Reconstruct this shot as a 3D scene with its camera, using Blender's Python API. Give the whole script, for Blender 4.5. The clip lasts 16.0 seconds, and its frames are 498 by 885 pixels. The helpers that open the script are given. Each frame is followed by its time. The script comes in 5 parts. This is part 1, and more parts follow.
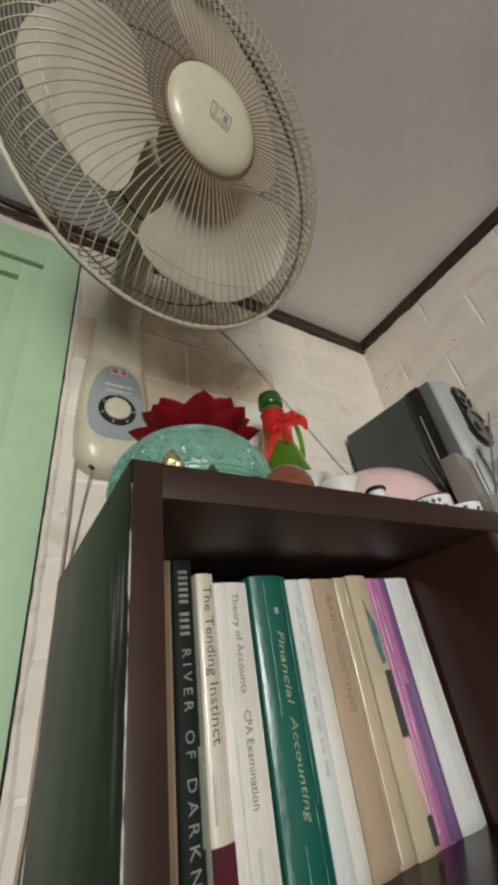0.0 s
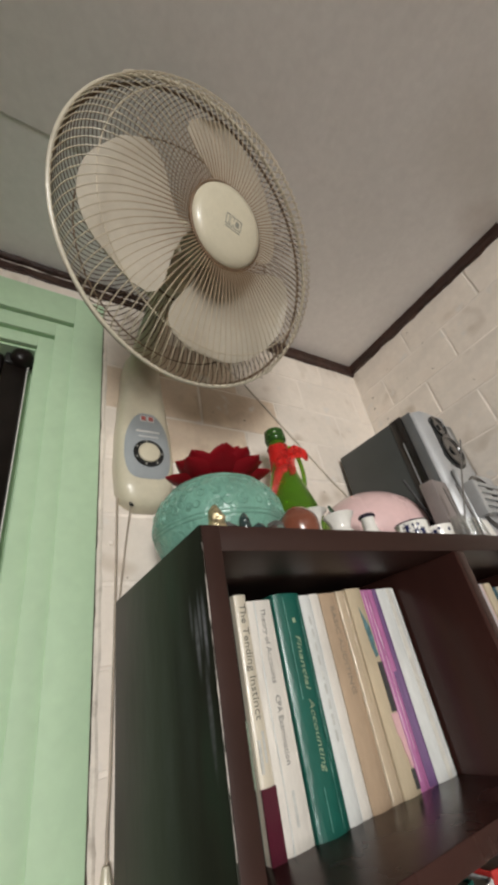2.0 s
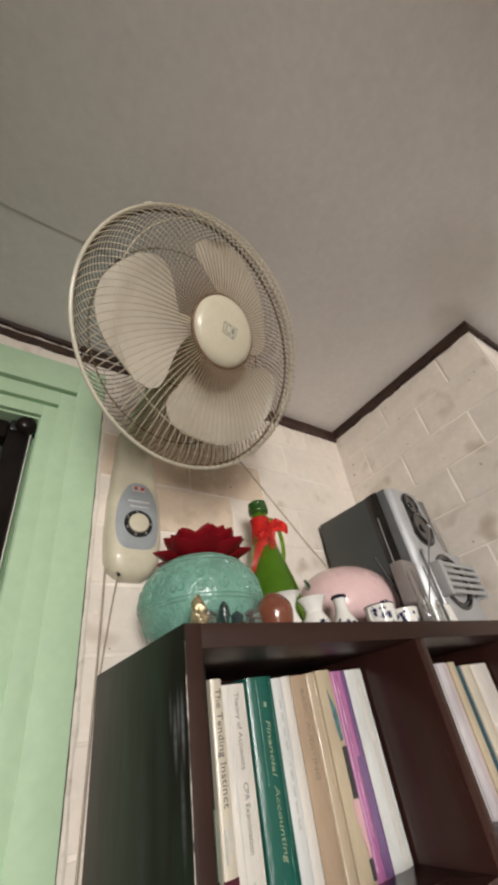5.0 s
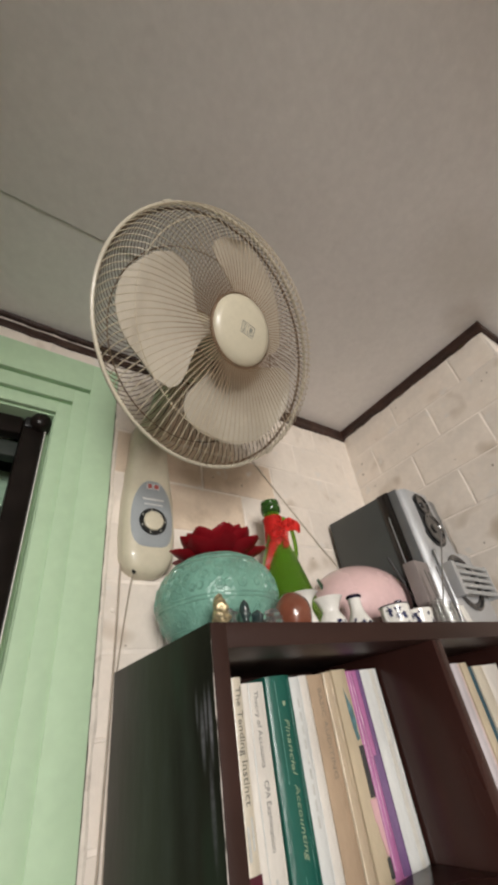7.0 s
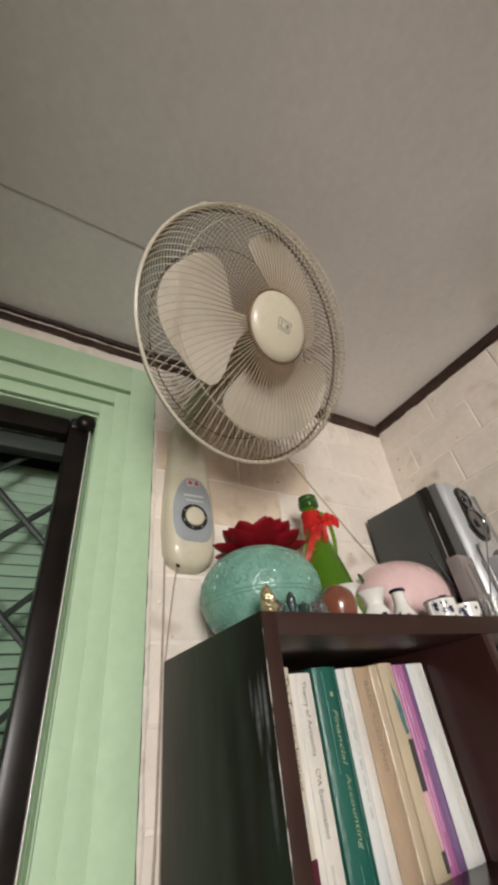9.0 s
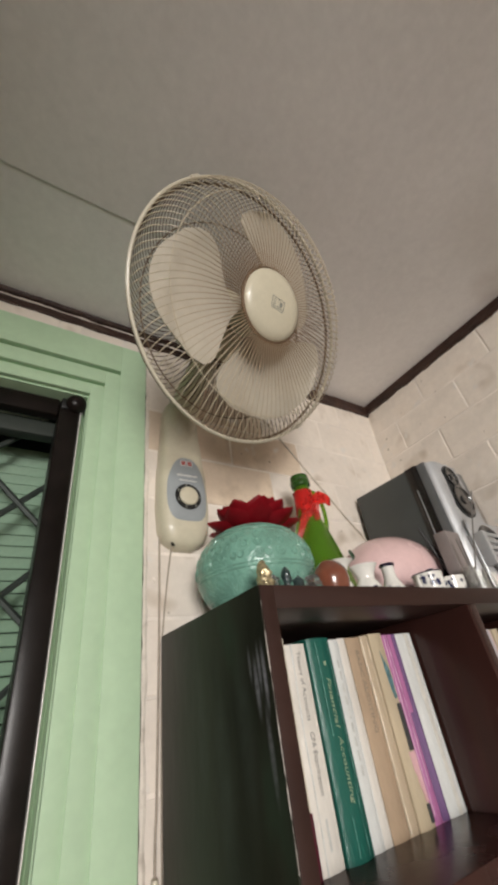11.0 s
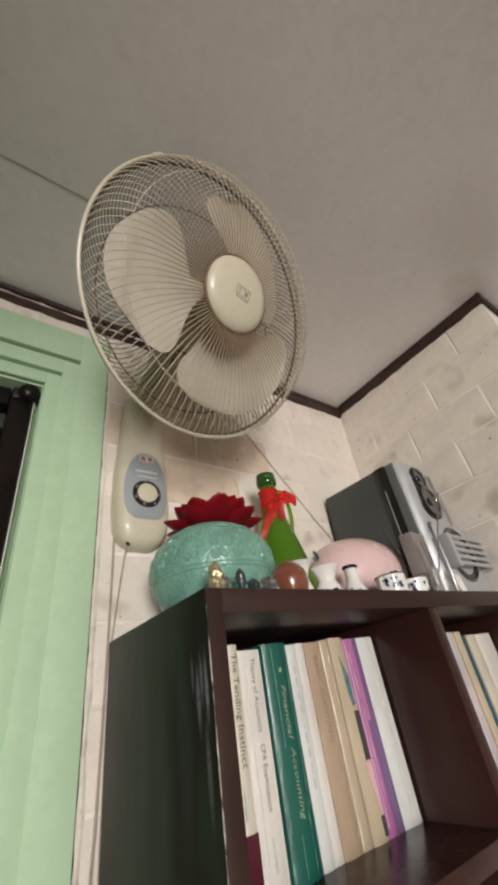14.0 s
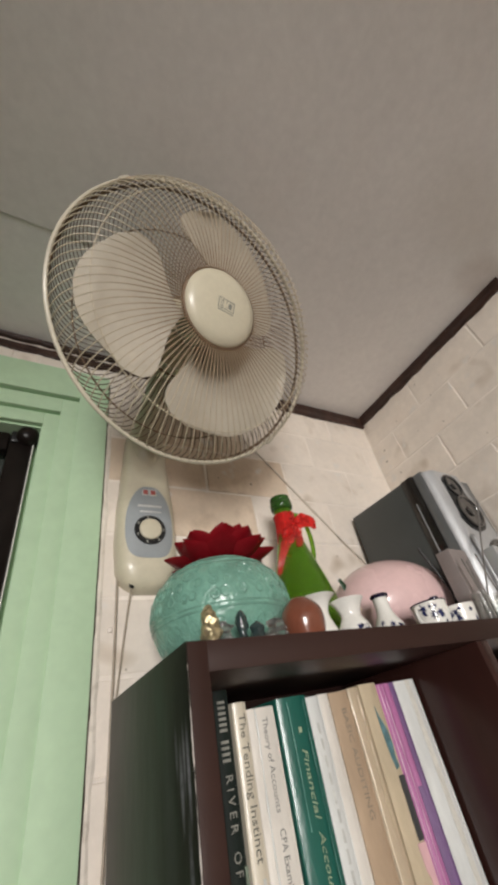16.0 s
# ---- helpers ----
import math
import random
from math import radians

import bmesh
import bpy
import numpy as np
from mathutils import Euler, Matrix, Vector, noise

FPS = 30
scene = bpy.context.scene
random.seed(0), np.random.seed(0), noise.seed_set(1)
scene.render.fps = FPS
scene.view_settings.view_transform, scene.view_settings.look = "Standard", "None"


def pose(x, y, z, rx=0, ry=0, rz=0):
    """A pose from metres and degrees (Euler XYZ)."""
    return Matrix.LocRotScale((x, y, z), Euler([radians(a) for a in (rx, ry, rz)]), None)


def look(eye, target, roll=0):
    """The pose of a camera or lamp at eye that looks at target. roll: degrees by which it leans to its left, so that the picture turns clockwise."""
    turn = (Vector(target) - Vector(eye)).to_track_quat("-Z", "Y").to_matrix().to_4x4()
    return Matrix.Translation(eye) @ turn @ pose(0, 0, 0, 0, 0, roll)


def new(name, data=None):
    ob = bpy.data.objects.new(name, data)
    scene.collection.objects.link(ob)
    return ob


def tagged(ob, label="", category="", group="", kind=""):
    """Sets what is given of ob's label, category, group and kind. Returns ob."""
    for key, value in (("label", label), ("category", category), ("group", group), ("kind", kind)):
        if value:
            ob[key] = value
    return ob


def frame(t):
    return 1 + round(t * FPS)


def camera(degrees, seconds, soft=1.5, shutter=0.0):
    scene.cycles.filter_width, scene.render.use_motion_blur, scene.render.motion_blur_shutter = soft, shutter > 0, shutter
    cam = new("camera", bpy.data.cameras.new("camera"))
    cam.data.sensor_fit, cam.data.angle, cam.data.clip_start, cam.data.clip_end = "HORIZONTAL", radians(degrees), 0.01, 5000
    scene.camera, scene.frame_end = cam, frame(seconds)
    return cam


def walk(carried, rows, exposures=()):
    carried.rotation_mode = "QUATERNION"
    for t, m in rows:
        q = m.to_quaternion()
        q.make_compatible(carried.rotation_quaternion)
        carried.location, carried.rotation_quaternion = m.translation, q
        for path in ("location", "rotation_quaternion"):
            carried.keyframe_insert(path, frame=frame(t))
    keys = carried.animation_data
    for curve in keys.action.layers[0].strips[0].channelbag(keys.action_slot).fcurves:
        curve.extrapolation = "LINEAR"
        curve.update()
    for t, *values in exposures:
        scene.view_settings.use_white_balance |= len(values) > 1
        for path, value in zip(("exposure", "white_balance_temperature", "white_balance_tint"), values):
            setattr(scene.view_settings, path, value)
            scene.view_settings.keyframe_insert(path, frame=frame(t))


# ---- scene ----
cam = camera(65.1, 16.0, soft=4.0)
PATH = [
    (0, (0.1731, 0.1363, 1.5978), (1.1519, 1.5361, 2.6382), -8.95),
    (0.5, (0.1557, 0.1165, 1.6057), (1.0797, 1.5331, 2.6731), -6.21),
    (1, (0.1461, 0.0943, 1.6131), (1.0572, 1.4979, 2.7085), -8.17),
    (1.5, (0.0992, 0.0759, 1.6023), (1.059, 1.5074, 2.617), -9.26),
    (2, (0.0751, 0.0359, 1.5965), (1.0878, 1.4172, 2.6293), -11.43),
    (2.5, (0.0553, 0.0125, 1.5966), (1.0745, 1.3779, 2.644), -10.04),
    (3, (0.0393, -0.0105, 1.6049), (1.051, 1.3515, 2.6639), -10.41),
    (3.5, (0.0367, -0.0255, 1.6082), (1.0587, 1.2867, 2.7189), -11.45),
    (4, (0.0355, -0.04, 1.6297), (1.1024, 1.2228, 2.7553), -11.69),
    (4.2, (0.0339, -0.0454, 1.6291), (1.0882, 1.2123, 2.7722), -11.1),
    (6.3, (0.0183, -0.0526, 1.631), (1.0518, 1.1836, 2.8158), -9.72),
    (6.5, (0.0118, -0.0484, 1.6375), (1.054, 1.1892, 2.8133), -9.59),
    (7, (0.0066, -0.0372, 1.6351), (1.0387, 1.2191, 2.7998), -9.58),
    (7.5, (-0.0017, -0.0368, 1.6376), (1.0074, 1.2394, 2.8007), -9.31),
    (8, (-0.0011, -0.0393, 1.6374), (0.993, 1.2484, 2.8008), -9.19),
    (8.5, (-0.0036, -0.0388, 1.6358), (0.9524, 1.2634, 2.815), -8.9),
    (8.7, (-0.0079, -0.0312, 1.6281), (0.9098, 1.2906, 2.8157), -7.88),
    (10.8, (-0.0262, -0.0224, 1.6227), (0.9342, 1.3292, 2.741), -9.13),
    (11, (-0.0238, -0.0229, 1.6222), (0.9623, 1.3277, 2.7192), -9.13),
    (11.5, (-0.0211, -0.0241, 1.6249), (0.9919, 1.3154, 2.7109), -9.36),
    (12, (-0.0139, -0.0207, 1.6231), (1.0163, 1.3166, 2.6958), -9.2),
    (12.5, (-0.0182, -0.0194, 1.6233), (1.0032, 1.3251, 2.6951), -9.27),
    (13, (-0.0132, -0.022, 1.6255), (1.0113, 1.3253, 2.6911), -9.7),
    (13.5, (0.0067, -0.0236, 1.6275), (1.0547, 1.2864, 2.7163), -10.59),
    (14, (0.0197, -0.0138, 1.627), (1.0936, 1.2771, 2.7135), -9.86),
    (14.5, (0.0383, -0.0086, 1.6249), (1.1265, 1.2761, 2.7044), -10.57),
    (15, (0.0677, -0.0137, 1.6265), (1.1657, 1.2474, 2.7236), -12.61),
    (15.5, (0.0859, -0.0123, 1.638), (1.1145, 1.253, 2.7959), -13.9),
    (16, (0.1004, -0.0017, 1.6484), (1.0011, 1.3094, 2.8607), -12.5),
]
walk(cam, [(t, look(eye, target, roll)) for t, eye, target, roll in PATH],
     exposures=[(0, -0.30, 6400, 4), (1, -0.23, 6430, 6), (2, -0.14, 6520, 8), (3.5, -0.06, 6600, 10), (6.5, -0.04, 6650, 10), (13.5, -0.06, 6620, 10), (15, -0.08, 6580, 10), (16, -0.10, 6580, 10)])

# ---- world and lights ----
world = bpy.data.worlds.new("world")
scene.world = world
world.use_nodes = True
world.node_tree.nodes["Background"].inputs[0].default_value = (0.35, 0.38, 0.42, 1)
world.node_tree.nodes["Background"].inputs[1].default_value = 0.03

LAMP = (-1.60, -4.10, 1.60)     # globe lamp that hangs behind the camera
lamp_data = bpy.data.lights.new("globe_light", "POINT")
lamp_data.shadow_soft_size = 0.70
lamp_data.energy, lamp_data.color = 835.0, (1.01, 0.985, 0.968)
globe_light = new("globe_light", lamp_data)
globe_light.location = LAMP

# ---- materials ----


def mat(name, base, rough=0.5, var=0.10, scale=14.0, fine=160.0, bump=0.15, metal=0.0, coat=0.0, rvar=0.08,
        stain=None, stain_amount=0.0, stain_scale=6.0, trans=0.0, ior=1.45, rnd=0.0, sss=0.0, stretch=(1, 1, 1), spec=0.5):
    """A painted, glazed or varnished surface: colour varied at two scales, uneven gloss, fine relief."""
    m = bpy.data.materials.new(name)
    m.use_nodes = True
    nt = m.node_tree
    n, l = nt.nodes, nt.links
    p = n["Principled BSDF"]
    tc = n.new("ShaderNodeTexCoord")
    mp = n.new("ShaderNodeMapping")
    mp.inputs["Scale"].default_value = stretch
    l.new(tc.outputs["Object"], mp.inputs["Vector"])

    def noise_node(s, d=4.0):
        t = n.new("ShaderNodeTexNoise")
        t.inputs["Scale"].default_value, t.inputs["Detail"].default_value = s, d
        l.new(mp.outputs["Vector"], t.inputs["Vector"])
        return t
    big, small = noise_node(scale), noise_node(fine, 2.0)
    mix = n.new("ShaderNodeMix")
    mix.data_type = "RGBA"
    lo = [max(0.0, c * (1 - var)) for c in base] + [1]
    hi = [min(1.0, c * (1 + var)) for c in base] + [1]
    mix.inputs["A"].default_value, mix.inputs["B"].default_value = lo, hi
    ramp = n.new("ShaderNodeMapRange")
    ramp.inputs["From Min"].default_value, ramp.inputs["From Max"].default_value = 0.32, 0.68
    l.new(big.outputs["Fac"], ramp.inputs["Value"])
    l.new(ramp.outputs["Result"], mix.inputs["Factor"])
    colour = mix.outputs["Result"]
    grain = n.new("ShaderNodeMix")
    grain.data_type, grain.blend_type = "RGBA", "MULTIPLY"
    grain.inputs["Factor"].default_value = 0.10
    l.new(colour, grain.inputs["A"])
    l.new(small.outputs["Color"], grain.inputs["B"])
    bright = n.new("ShaderNodeHueSaturation")
    bright.inputs["Saturation"].default_value, bright.inputs["Value"].default_value = 0.0, 2.0
    l.new(small.outputs["Color"], bright.inputs["Color"])
    l.new(bright.outputs["Color"], grain.inputs["B"])
    colour = grain.outputs["Result"]
    if stain:
        st = noise_node(stain_scale, 6.0)
        sr = n.new("ShaderNodeMapRange")
        sr.inputs["From Min"].default_value, sr.inputs["From Max"].default_value = 0.55, 0.75
        sr.inputs["To Max"].default_value = stain_amount
        l.new(st.outputs["Fac"], sr.inputs["Value"])
        sm = n.new("ShaderNodeMix")
        sm.data_type = "RGBA"
        sm.inputs["B"].default_value = (*stain, 1)
        l.new(sr.outputs["Result"], sm.inputs["Factor"])
        l.new(colour, sm.inputs["A"])
        colour = sm.outputs["Result"]
    if rnd:
        info = n.new("ShaderNodeObjectInfo")
        rr = n.new("ShaderNodeMapRange")
        rr.inputs["To Min"].default_value, rr.inputs["To Max"].default_value = 1 - rnd, 1 + rnd
        l.new(info.outputs["Random"], rr.inputs["Value"])
        hs = n.new("ShaderNodeHueSaturation")
        l.new(colour, hs.inputs["Color"])
        l.new(rr.outputs["Result"], hs.inputs["Value"])
        colour = hs.outputs["Color"]
    l.new(colour, p.inputs["Base Color"])
    rm = n.new("ShaderNodeMapRange")
    rm.inputs["To Min"].default_value, rm.inputs["To Max"].default_value = max(0.02, rough - rvar), min(1.0, rough + rvar)
    l.new(big.outputs["Fac"], rm.inputs["Value"])
    l.new(rm.outputs["Result"], p.inputs["Roughness"])
    p.inputs["Metallic"].default_value = metal
    p.inputs["Coat Weight"].default_value = coat
    p.inputs["Coat Roughness"].default_value = 0.12
    p.inputs["Transmission Weight"].default_value = trans
    p.inputs["IOR"].default_value = ior
    p.inputs["Specular IOR Level"].default_value = spec
    if sss:
        p.inputs["Subsurface Weight"].default_value = sss
        p.inputs["Subsurface Radius"].default_value = (0.01, 0.006, 0.004)
    if bump:
        b = n.new("ShaderNodeBump")
        b.inputs["Strength"].default_value, b.inputs["Distance"].default_value = bump, 0.002
        ad = n.new("ShaderNodeMath")
        ad.operation = "ADD"
        l.new(big.outputs["Fac"], ad.inputs[0])
        l.new(small.outputs["Fac"], ad.inputs[1])
        l.new(ad.outputs[0], b.inputs["Height"])
        l.new(b.outputs["Normal"], p.inputs["Normal"])
    return m


M_BLOCK = mat("painted_block", (0.745, 0.672, 0.592), 0.66, 0.07, 11, 60, 0.30, rnd=0.03, stain=(0.46, 0.35, 0.26), stain_amount=0.18, stain_scale=14)
# brown dust, with the fan's soft shadow put into the darker colour
M_DUST_SHADE = mat("dust_and_shade_block", (0.66, 0.54, 0.42), 0.7, 0.10, 9, 90, 0.5, rnd=0.04, stain=(0.28, 0.18, 0.105), stain_amount=0.65, stain_scale=12)
M_MORTAR = mat("mortar", (0.775, 0.705, 0.63), 0.8, 0.13, 9, 80, 0.25)
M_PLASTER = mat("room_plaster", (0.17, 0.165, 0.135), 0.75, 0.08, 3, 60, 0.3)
M_FILLER = mat("dirty_filler", (0.72, 0.66, 0.58), 0.7, 0.10, 30, 120, 0.4, stain=(0.22, 0.16, 0.11), stain_amount=0.6, stain_scale=40)
M_CEIL = mat("ceiling_paint", (0.80, 0.775, 0.755), 0.75, 0.03, 2.5, 50, 0.12, stain=(0.66, 0.61, 0.57), stain_amount=0.3, stain_scale=3)
M_CEIL2 = mat("ceiling_paint_paler", (0.82, 0.81, 0.79), 0.75, 0.03, 3, 50, 0.12)
M_FLOOR = mat("floor_tile_brown", (0.10, 0.068, 0.048), 0.4, 0.15, 4, 60, 0.2)
M_TRIM = mat("dark_trim_wood", (0.036, 0.0165, 0.0115), 0.42, 0.4, 30, 140, 0.5, stain=(0.11, 0.065, 0.045), stain_amount=0.5, stain_scale=34)
M_GREEN = mat("pale_green_enamel", (0.45, 0.615, 0.415), 0.55, 0.03, 5, 40, 0.10, coat=0.0, spec=0.35, stain=(0.31, 0.46, 0.28), stain_amount=0.3, stain_scale=4)
M_LOUVRE = mat("green_louvre_paint", (0.21, 0.335, 0.23), 0.5, 0.10, 12, 120, 0.2, rnd=0.06)
M_DARKFRAME = mat("brown_black_varnish", (0.010, 0.007, 0.006), 0.32, 0.3, 20, 90, 0.08, coat=0.05, spec=0.25)
M_GRILLE = mat("grey_grille_iron", (0.042, 0.052, 0.046), 0.5, 0.2, 30, 150, 0.3, metal=0.3)
M_DARKGREY = mat("dark_grey_fill", (0.042, 0.050, 0.043), 0.5, 0.1, 10, 100, 0.2)
M_CASE = mat("dark_varnished_wood", (0.035, 0.0135, 0.0108), 0.25, 0.35, 6, 40, 0.12, coat=0.0, rvar=0.10, stretch=(1, 1, 0.3), spec=0.45, stain=(0.036, 0.016, 0.012), stain_amount=0.5, stain_scale=7)
M_CASE_DULL = mat("dulled_varnish", (0.036, 0.0165, 0.0128), 0.42, 0.35, 6, 40, 0.15, rvar=0.10, stretch=(0.3, 1, 1), spec=0.35, stain=(0.036, 0.016, 0.012), stain_amount=0.5, stain_scale=7)
M_CASE_IN = mat("dark_wood_inside", (0.036, 0.014, 0.0115), 0.45, 0.35, 6, 60, 0.08, rvar=0.1, stretch=(1, 1, 0.3))
M_WORN_GLINT = mat("worn_edge_glint_wood", (0.52, 0.48, 0.44), 0.35, 0.4, 60, 300, 0.5)
M_FAN = mat("aged_cream_plastic", (0.60, 0.55, 0.42), 0.34, 0.03, 10, 90, 0.02, coat=0.15)
M_RIM = mat("cream_rim_plastic", (0.58, 0.53, 0.42), 0.4, 0.08, 30, 160, 0.05, coat=0.1)
M_WIRE = mat("dusty_cream_wire", (0.52, 0.45, 0.335), 0.42, 0.15, 40, 200, 0.1)
M_WIRE_DARK = mat("dark_brown_wire", (0.135, 0.085, 0.048), 0.55, 0.35, 30, 200, 0.2)
M_BLADE = mat("dusty_blade_plastic", (0.52, 0.47, 0.385), 0.5, 0.08, 14, 90, 0.08, stain=(0.33, 0.25, 0.16), stain_amount=0.4, stain_scale=8)
M_PANEL = mat("blue_grey_panel", (0.31, 0.335, 0.345), 0.40, 0.04, 20, 200, 0.05)
M_BLACKPL = mat("black_plastic", (0.018, 0.018, 0.018), 0.38, 0.2, 30, 200, 0.1)
M_LOGO = mat("grey_print", (0.24, 0.24, 0.21), 0.5, 0.1, 50, 300, 0.0)
M_REDPRINT = mat("red_print", (0.42, 0.10, 0.09), 0.5, 0.1, 50, 300, 0.0)
M_WHITEPRINT = mat("white_print", (0.62, 0.62, 0.60), 0.5, 0.1, 50, 300, 0.0)
M_GAP = mat("dusty_brown_gap", (0.10, 0.080, 0.055), 0.6, 0.3, 40, 200, 0.3)
M_CORD = mat("cream_cord", (0.36, 0.30, 0.235), 0.5, 0.15, 60, 300, 0.2)
M_CORD_PALE = mat("pale_dusty_cord", (0.52, 0.465, 0.39), 0.6, 0.15, 60, 300, 0.2)
M_CELADON = mat("celadon_glaze", (0.17, 0.35, 0.275), 0.26, 0.14, 22, 110, 0.5, coat=0.3, stain=(0.25, 0.42, 0.34), stain_amount=0.6, stain_scale=40)
M_CELADON_D = mat("celadon_glaze_pooled", (0.165, 0.335, 0.265), 0.26, 0.2, 40, 160, 0.1, coat=0.3)
M_PETAL = mat("red_translucent_petal", (0.23, 0.008, 0.014), 0.30, 0.25, 20, 200, 0.1, trans=0.35, ior=1.2)
M_GLASSG = mat("green_glass", (0.21, 0.44, 0.035), 0.06, 0.08, 10, 100, 0.0, trans=0.75, ior=1.35)
M_LIP = mat("dark_green_lip", (0.045, 0.125, 0.025), 0.12, 0.2, 40, 200, 0.0, trans=0.35)
M_RIBBON = mat("red_sheer_ribbon", (0.72, 0.035, 0.03), 0.28, 0.2, 40, 250, 0.3, trans=0.45, ior=1.2)
M_SHEER = mat("sheer_red_gauze", (0.62, 0.035, 0.03), 0.35, 0.2, 40, 250, 0.3)
M_SHEER.node_tree.nodes["Principled BSDF"].inputs["Alpha"].default_value = 0.55
M_GOLD = mat("gilt_figure", (0.55, 0.46, 0.28), 0.30, 0.6, 160, 400, 0.5, metal=0.75)
M_CRYSTAL = mat("smoky_crystal", (0.80, 0.80, 0.77), 0.08, 0.1, 60, 300, 0.1, trans=0.92)
M_TEALFIG = mat("dark_teal_glaze", (0.03, 0.05, 0.05), 0.12, 0.4, 80, 300, 0.1, coat=0.5)
M_TERRA = mat("brown_glazed_pot", (0.20, 0.066, 0.038), 0.24, 0.15, 30, 200, 0.1, coat=0.6)
M_CHINA = mat("white_glazed_china", (0.80, 0.78, 0.73), 0.14, 0.04, 20, 200, 0.05, coat=0.6)
M_COBALT = mat("cobalt_blue_glaze", (0.020, 0.025, 0.085), 0.2, 0.5, 120, 400, 0.0, coat=0.5)
M_PINK = mat("pink_glazed_ceramic", (0.76, 0.53, 0.52), 0.28, 0.02, 8, 60, 0.0, coat=0.4)
M_SPKGREY = mat("dark_grey_cabinet", (0.062, 0.067, 0.064), 0.45, 0.08, 10, 260, 0.12)
M_SPKDARK = mat("near_black_side_strip", (0.014, 0.012, 0.011), 0.22, 0.2, 20, 200, 0.05, coat=0.4)
M_SILVER = mat("silver_painted_plastic", (0.50, 0.51, 0.52), 0.36, 0.05, 20, 260, 0.05, metal=0.45)
M_SILVER_D = mat("grey_slotted_plastic", (0.40, 0.41, 0.41), 0.36, 0.05, 20, 260, 0.05, metal=0.25)
M_BEZEL = mat("dark_silver_bezel", (0.17, 0.18, 0.185), 0.3, 0.08, 20, 200, 0.05, metal=0.3)
M_CONE = mat("black_cone", (0.016, 0.016, 0.017), 0.22, 0.3, 40, 250, 0.1, coat=0.9)
M_CLEAR = mat("clear_plastic", (0.88, 0.88, 0.86), 0.05, 0.02, 20, 100, 0.0, trans=0.95, ior=1.3)
M_SMOKE = mat("grey_mauve_card", (0.25, 0.215, 0.205), 0.45, 0.08, 12, 150, 0.1)
M_STICK = mat("grey_stick", (0.16, 0.15, 0.14), 0.45, 0.2, 80, 300, 0.1)
M_LEAF = mat("dark_green_leaf", (0.018, 0.05, 0.022), 0.35, 0.3, 60, 300, 0.2)
M_PURPLE = mat("dark_violet_glaze", (0.018, 0.014, 0.035), 0.15, 0.3, 60, 300, 0.0, coat=0.6)
M_PAGES = mat("page_edges", (0.66, 0.60, 0.50), 0.85, 0.10, 60, 500, 0.6, stretch=(14, 1, 0.4))


def wear_or_sheen_patch(m, centre, radii, colour, amount, grain=40.0):
    """A cloudy patch of its own shape on a material, wear, dust or painted sheen, in the object's own coordinates."""
    nt = m.node_tree
    n, l = nt.nodes, nt.links
    p = n["Principled BSDF"]
    old = p.inputs["Base Color"].links[0].from_socket
    tc, mp = n.new("ShaderNodeTexCoord"), n.new("ShaderNodeMapping")
    mp.inputs["Location"].default_value = [-c / r for c, r in zip(centre, radii)]
    mp.inputs["Scale"].default_value = [1 / r for r in radii]
    l.new(tc.outputs["Object"], mp.inputs["Vector"])
    dist = n.new("ShaderNodeVectorMath")
    dist.operation = "LENGTH"
    l.new(mp.outputs["Vector"], dist.inputs[0])
    fall, cloud, mul = n.new("ShaderNodeMapRange"), n.new("ShaderNodeTexNoise"), n.new("ShaderNodeMath")
    fall.interpolation_type = "SMOOTHSTEP"
    fall.inputs["From Min"].default_value, fall.inputs["From Max"].default_value = 0.15, 1.0
    fall.inputs["To Min"].default_value, fall.inputs["To Max"].default_value = amount * 1.8, 0.0
    l.new(dist.outputs["Value"], fall.inputs["Value"])
    cloud.inputs["Scale"].default_value, cloud.inputs["Detail"].default_value = grain, 5.0
    l.new(tc.outputs["Object"], cloud.inputs["Vector"])
    mul.operation, mul.use_clamp = "MULTIPLY", True
    l.new(fall.outputs["Result"], mul.inputs[0])
    l.new(cloud.outputs["Fac"], mul.inputs[1])
    mix = n.new("ShaderNodeMix")
    mix.data_type = "RGBA"
    mix.inputs["B"].default_value = (*colour, 1)
    l.new(mul.outputs[0], mix.inputs["Factor"])
    l.new(old, mix.inputs["A"])
    l.new(mix.outputs["Result"], p.inputs["Base Color"])


def fly_specks(m, scale, lo, hi, colour):
    """Sparse small dark specks and chips."""
    nt = m.node_tree
    n, l = nt.nodes, nt.links
    p = n["Principled BSDF"]
    old = p.inputs["Base Color"].links[0].from_socket
    geo, tx, mr, mix = n.new("ShaderNodeNewGeometry"), n.new("ShaderNodeTexNoise"), n.new("ShaderNodeMapRange"), n.new("ShaderNodeMix")
    tx.inputs["Scale"].default_value, tx.inputs["Detail"].default_value = scale, 1.0
    l.new(geo.outputs["Position"], tx.inputs["Vector"])
    mr.inputs["From Min"].default_value, mr.inputs["From Max"].default_value = lo, hi
    l.new(tx.outputs["Fac"], mr.inputs["Value"])
    mix.data_type = "RGBA"
    mix.inputs["B"].default_value = (*colour, 1)
    l.new(mr.outputs["Result"], mix.inputs["Factor"])
    l.new(old, mix.inputs["A"])
    l.new(mix.outputs["Result"], p.inputs["Base Color"])


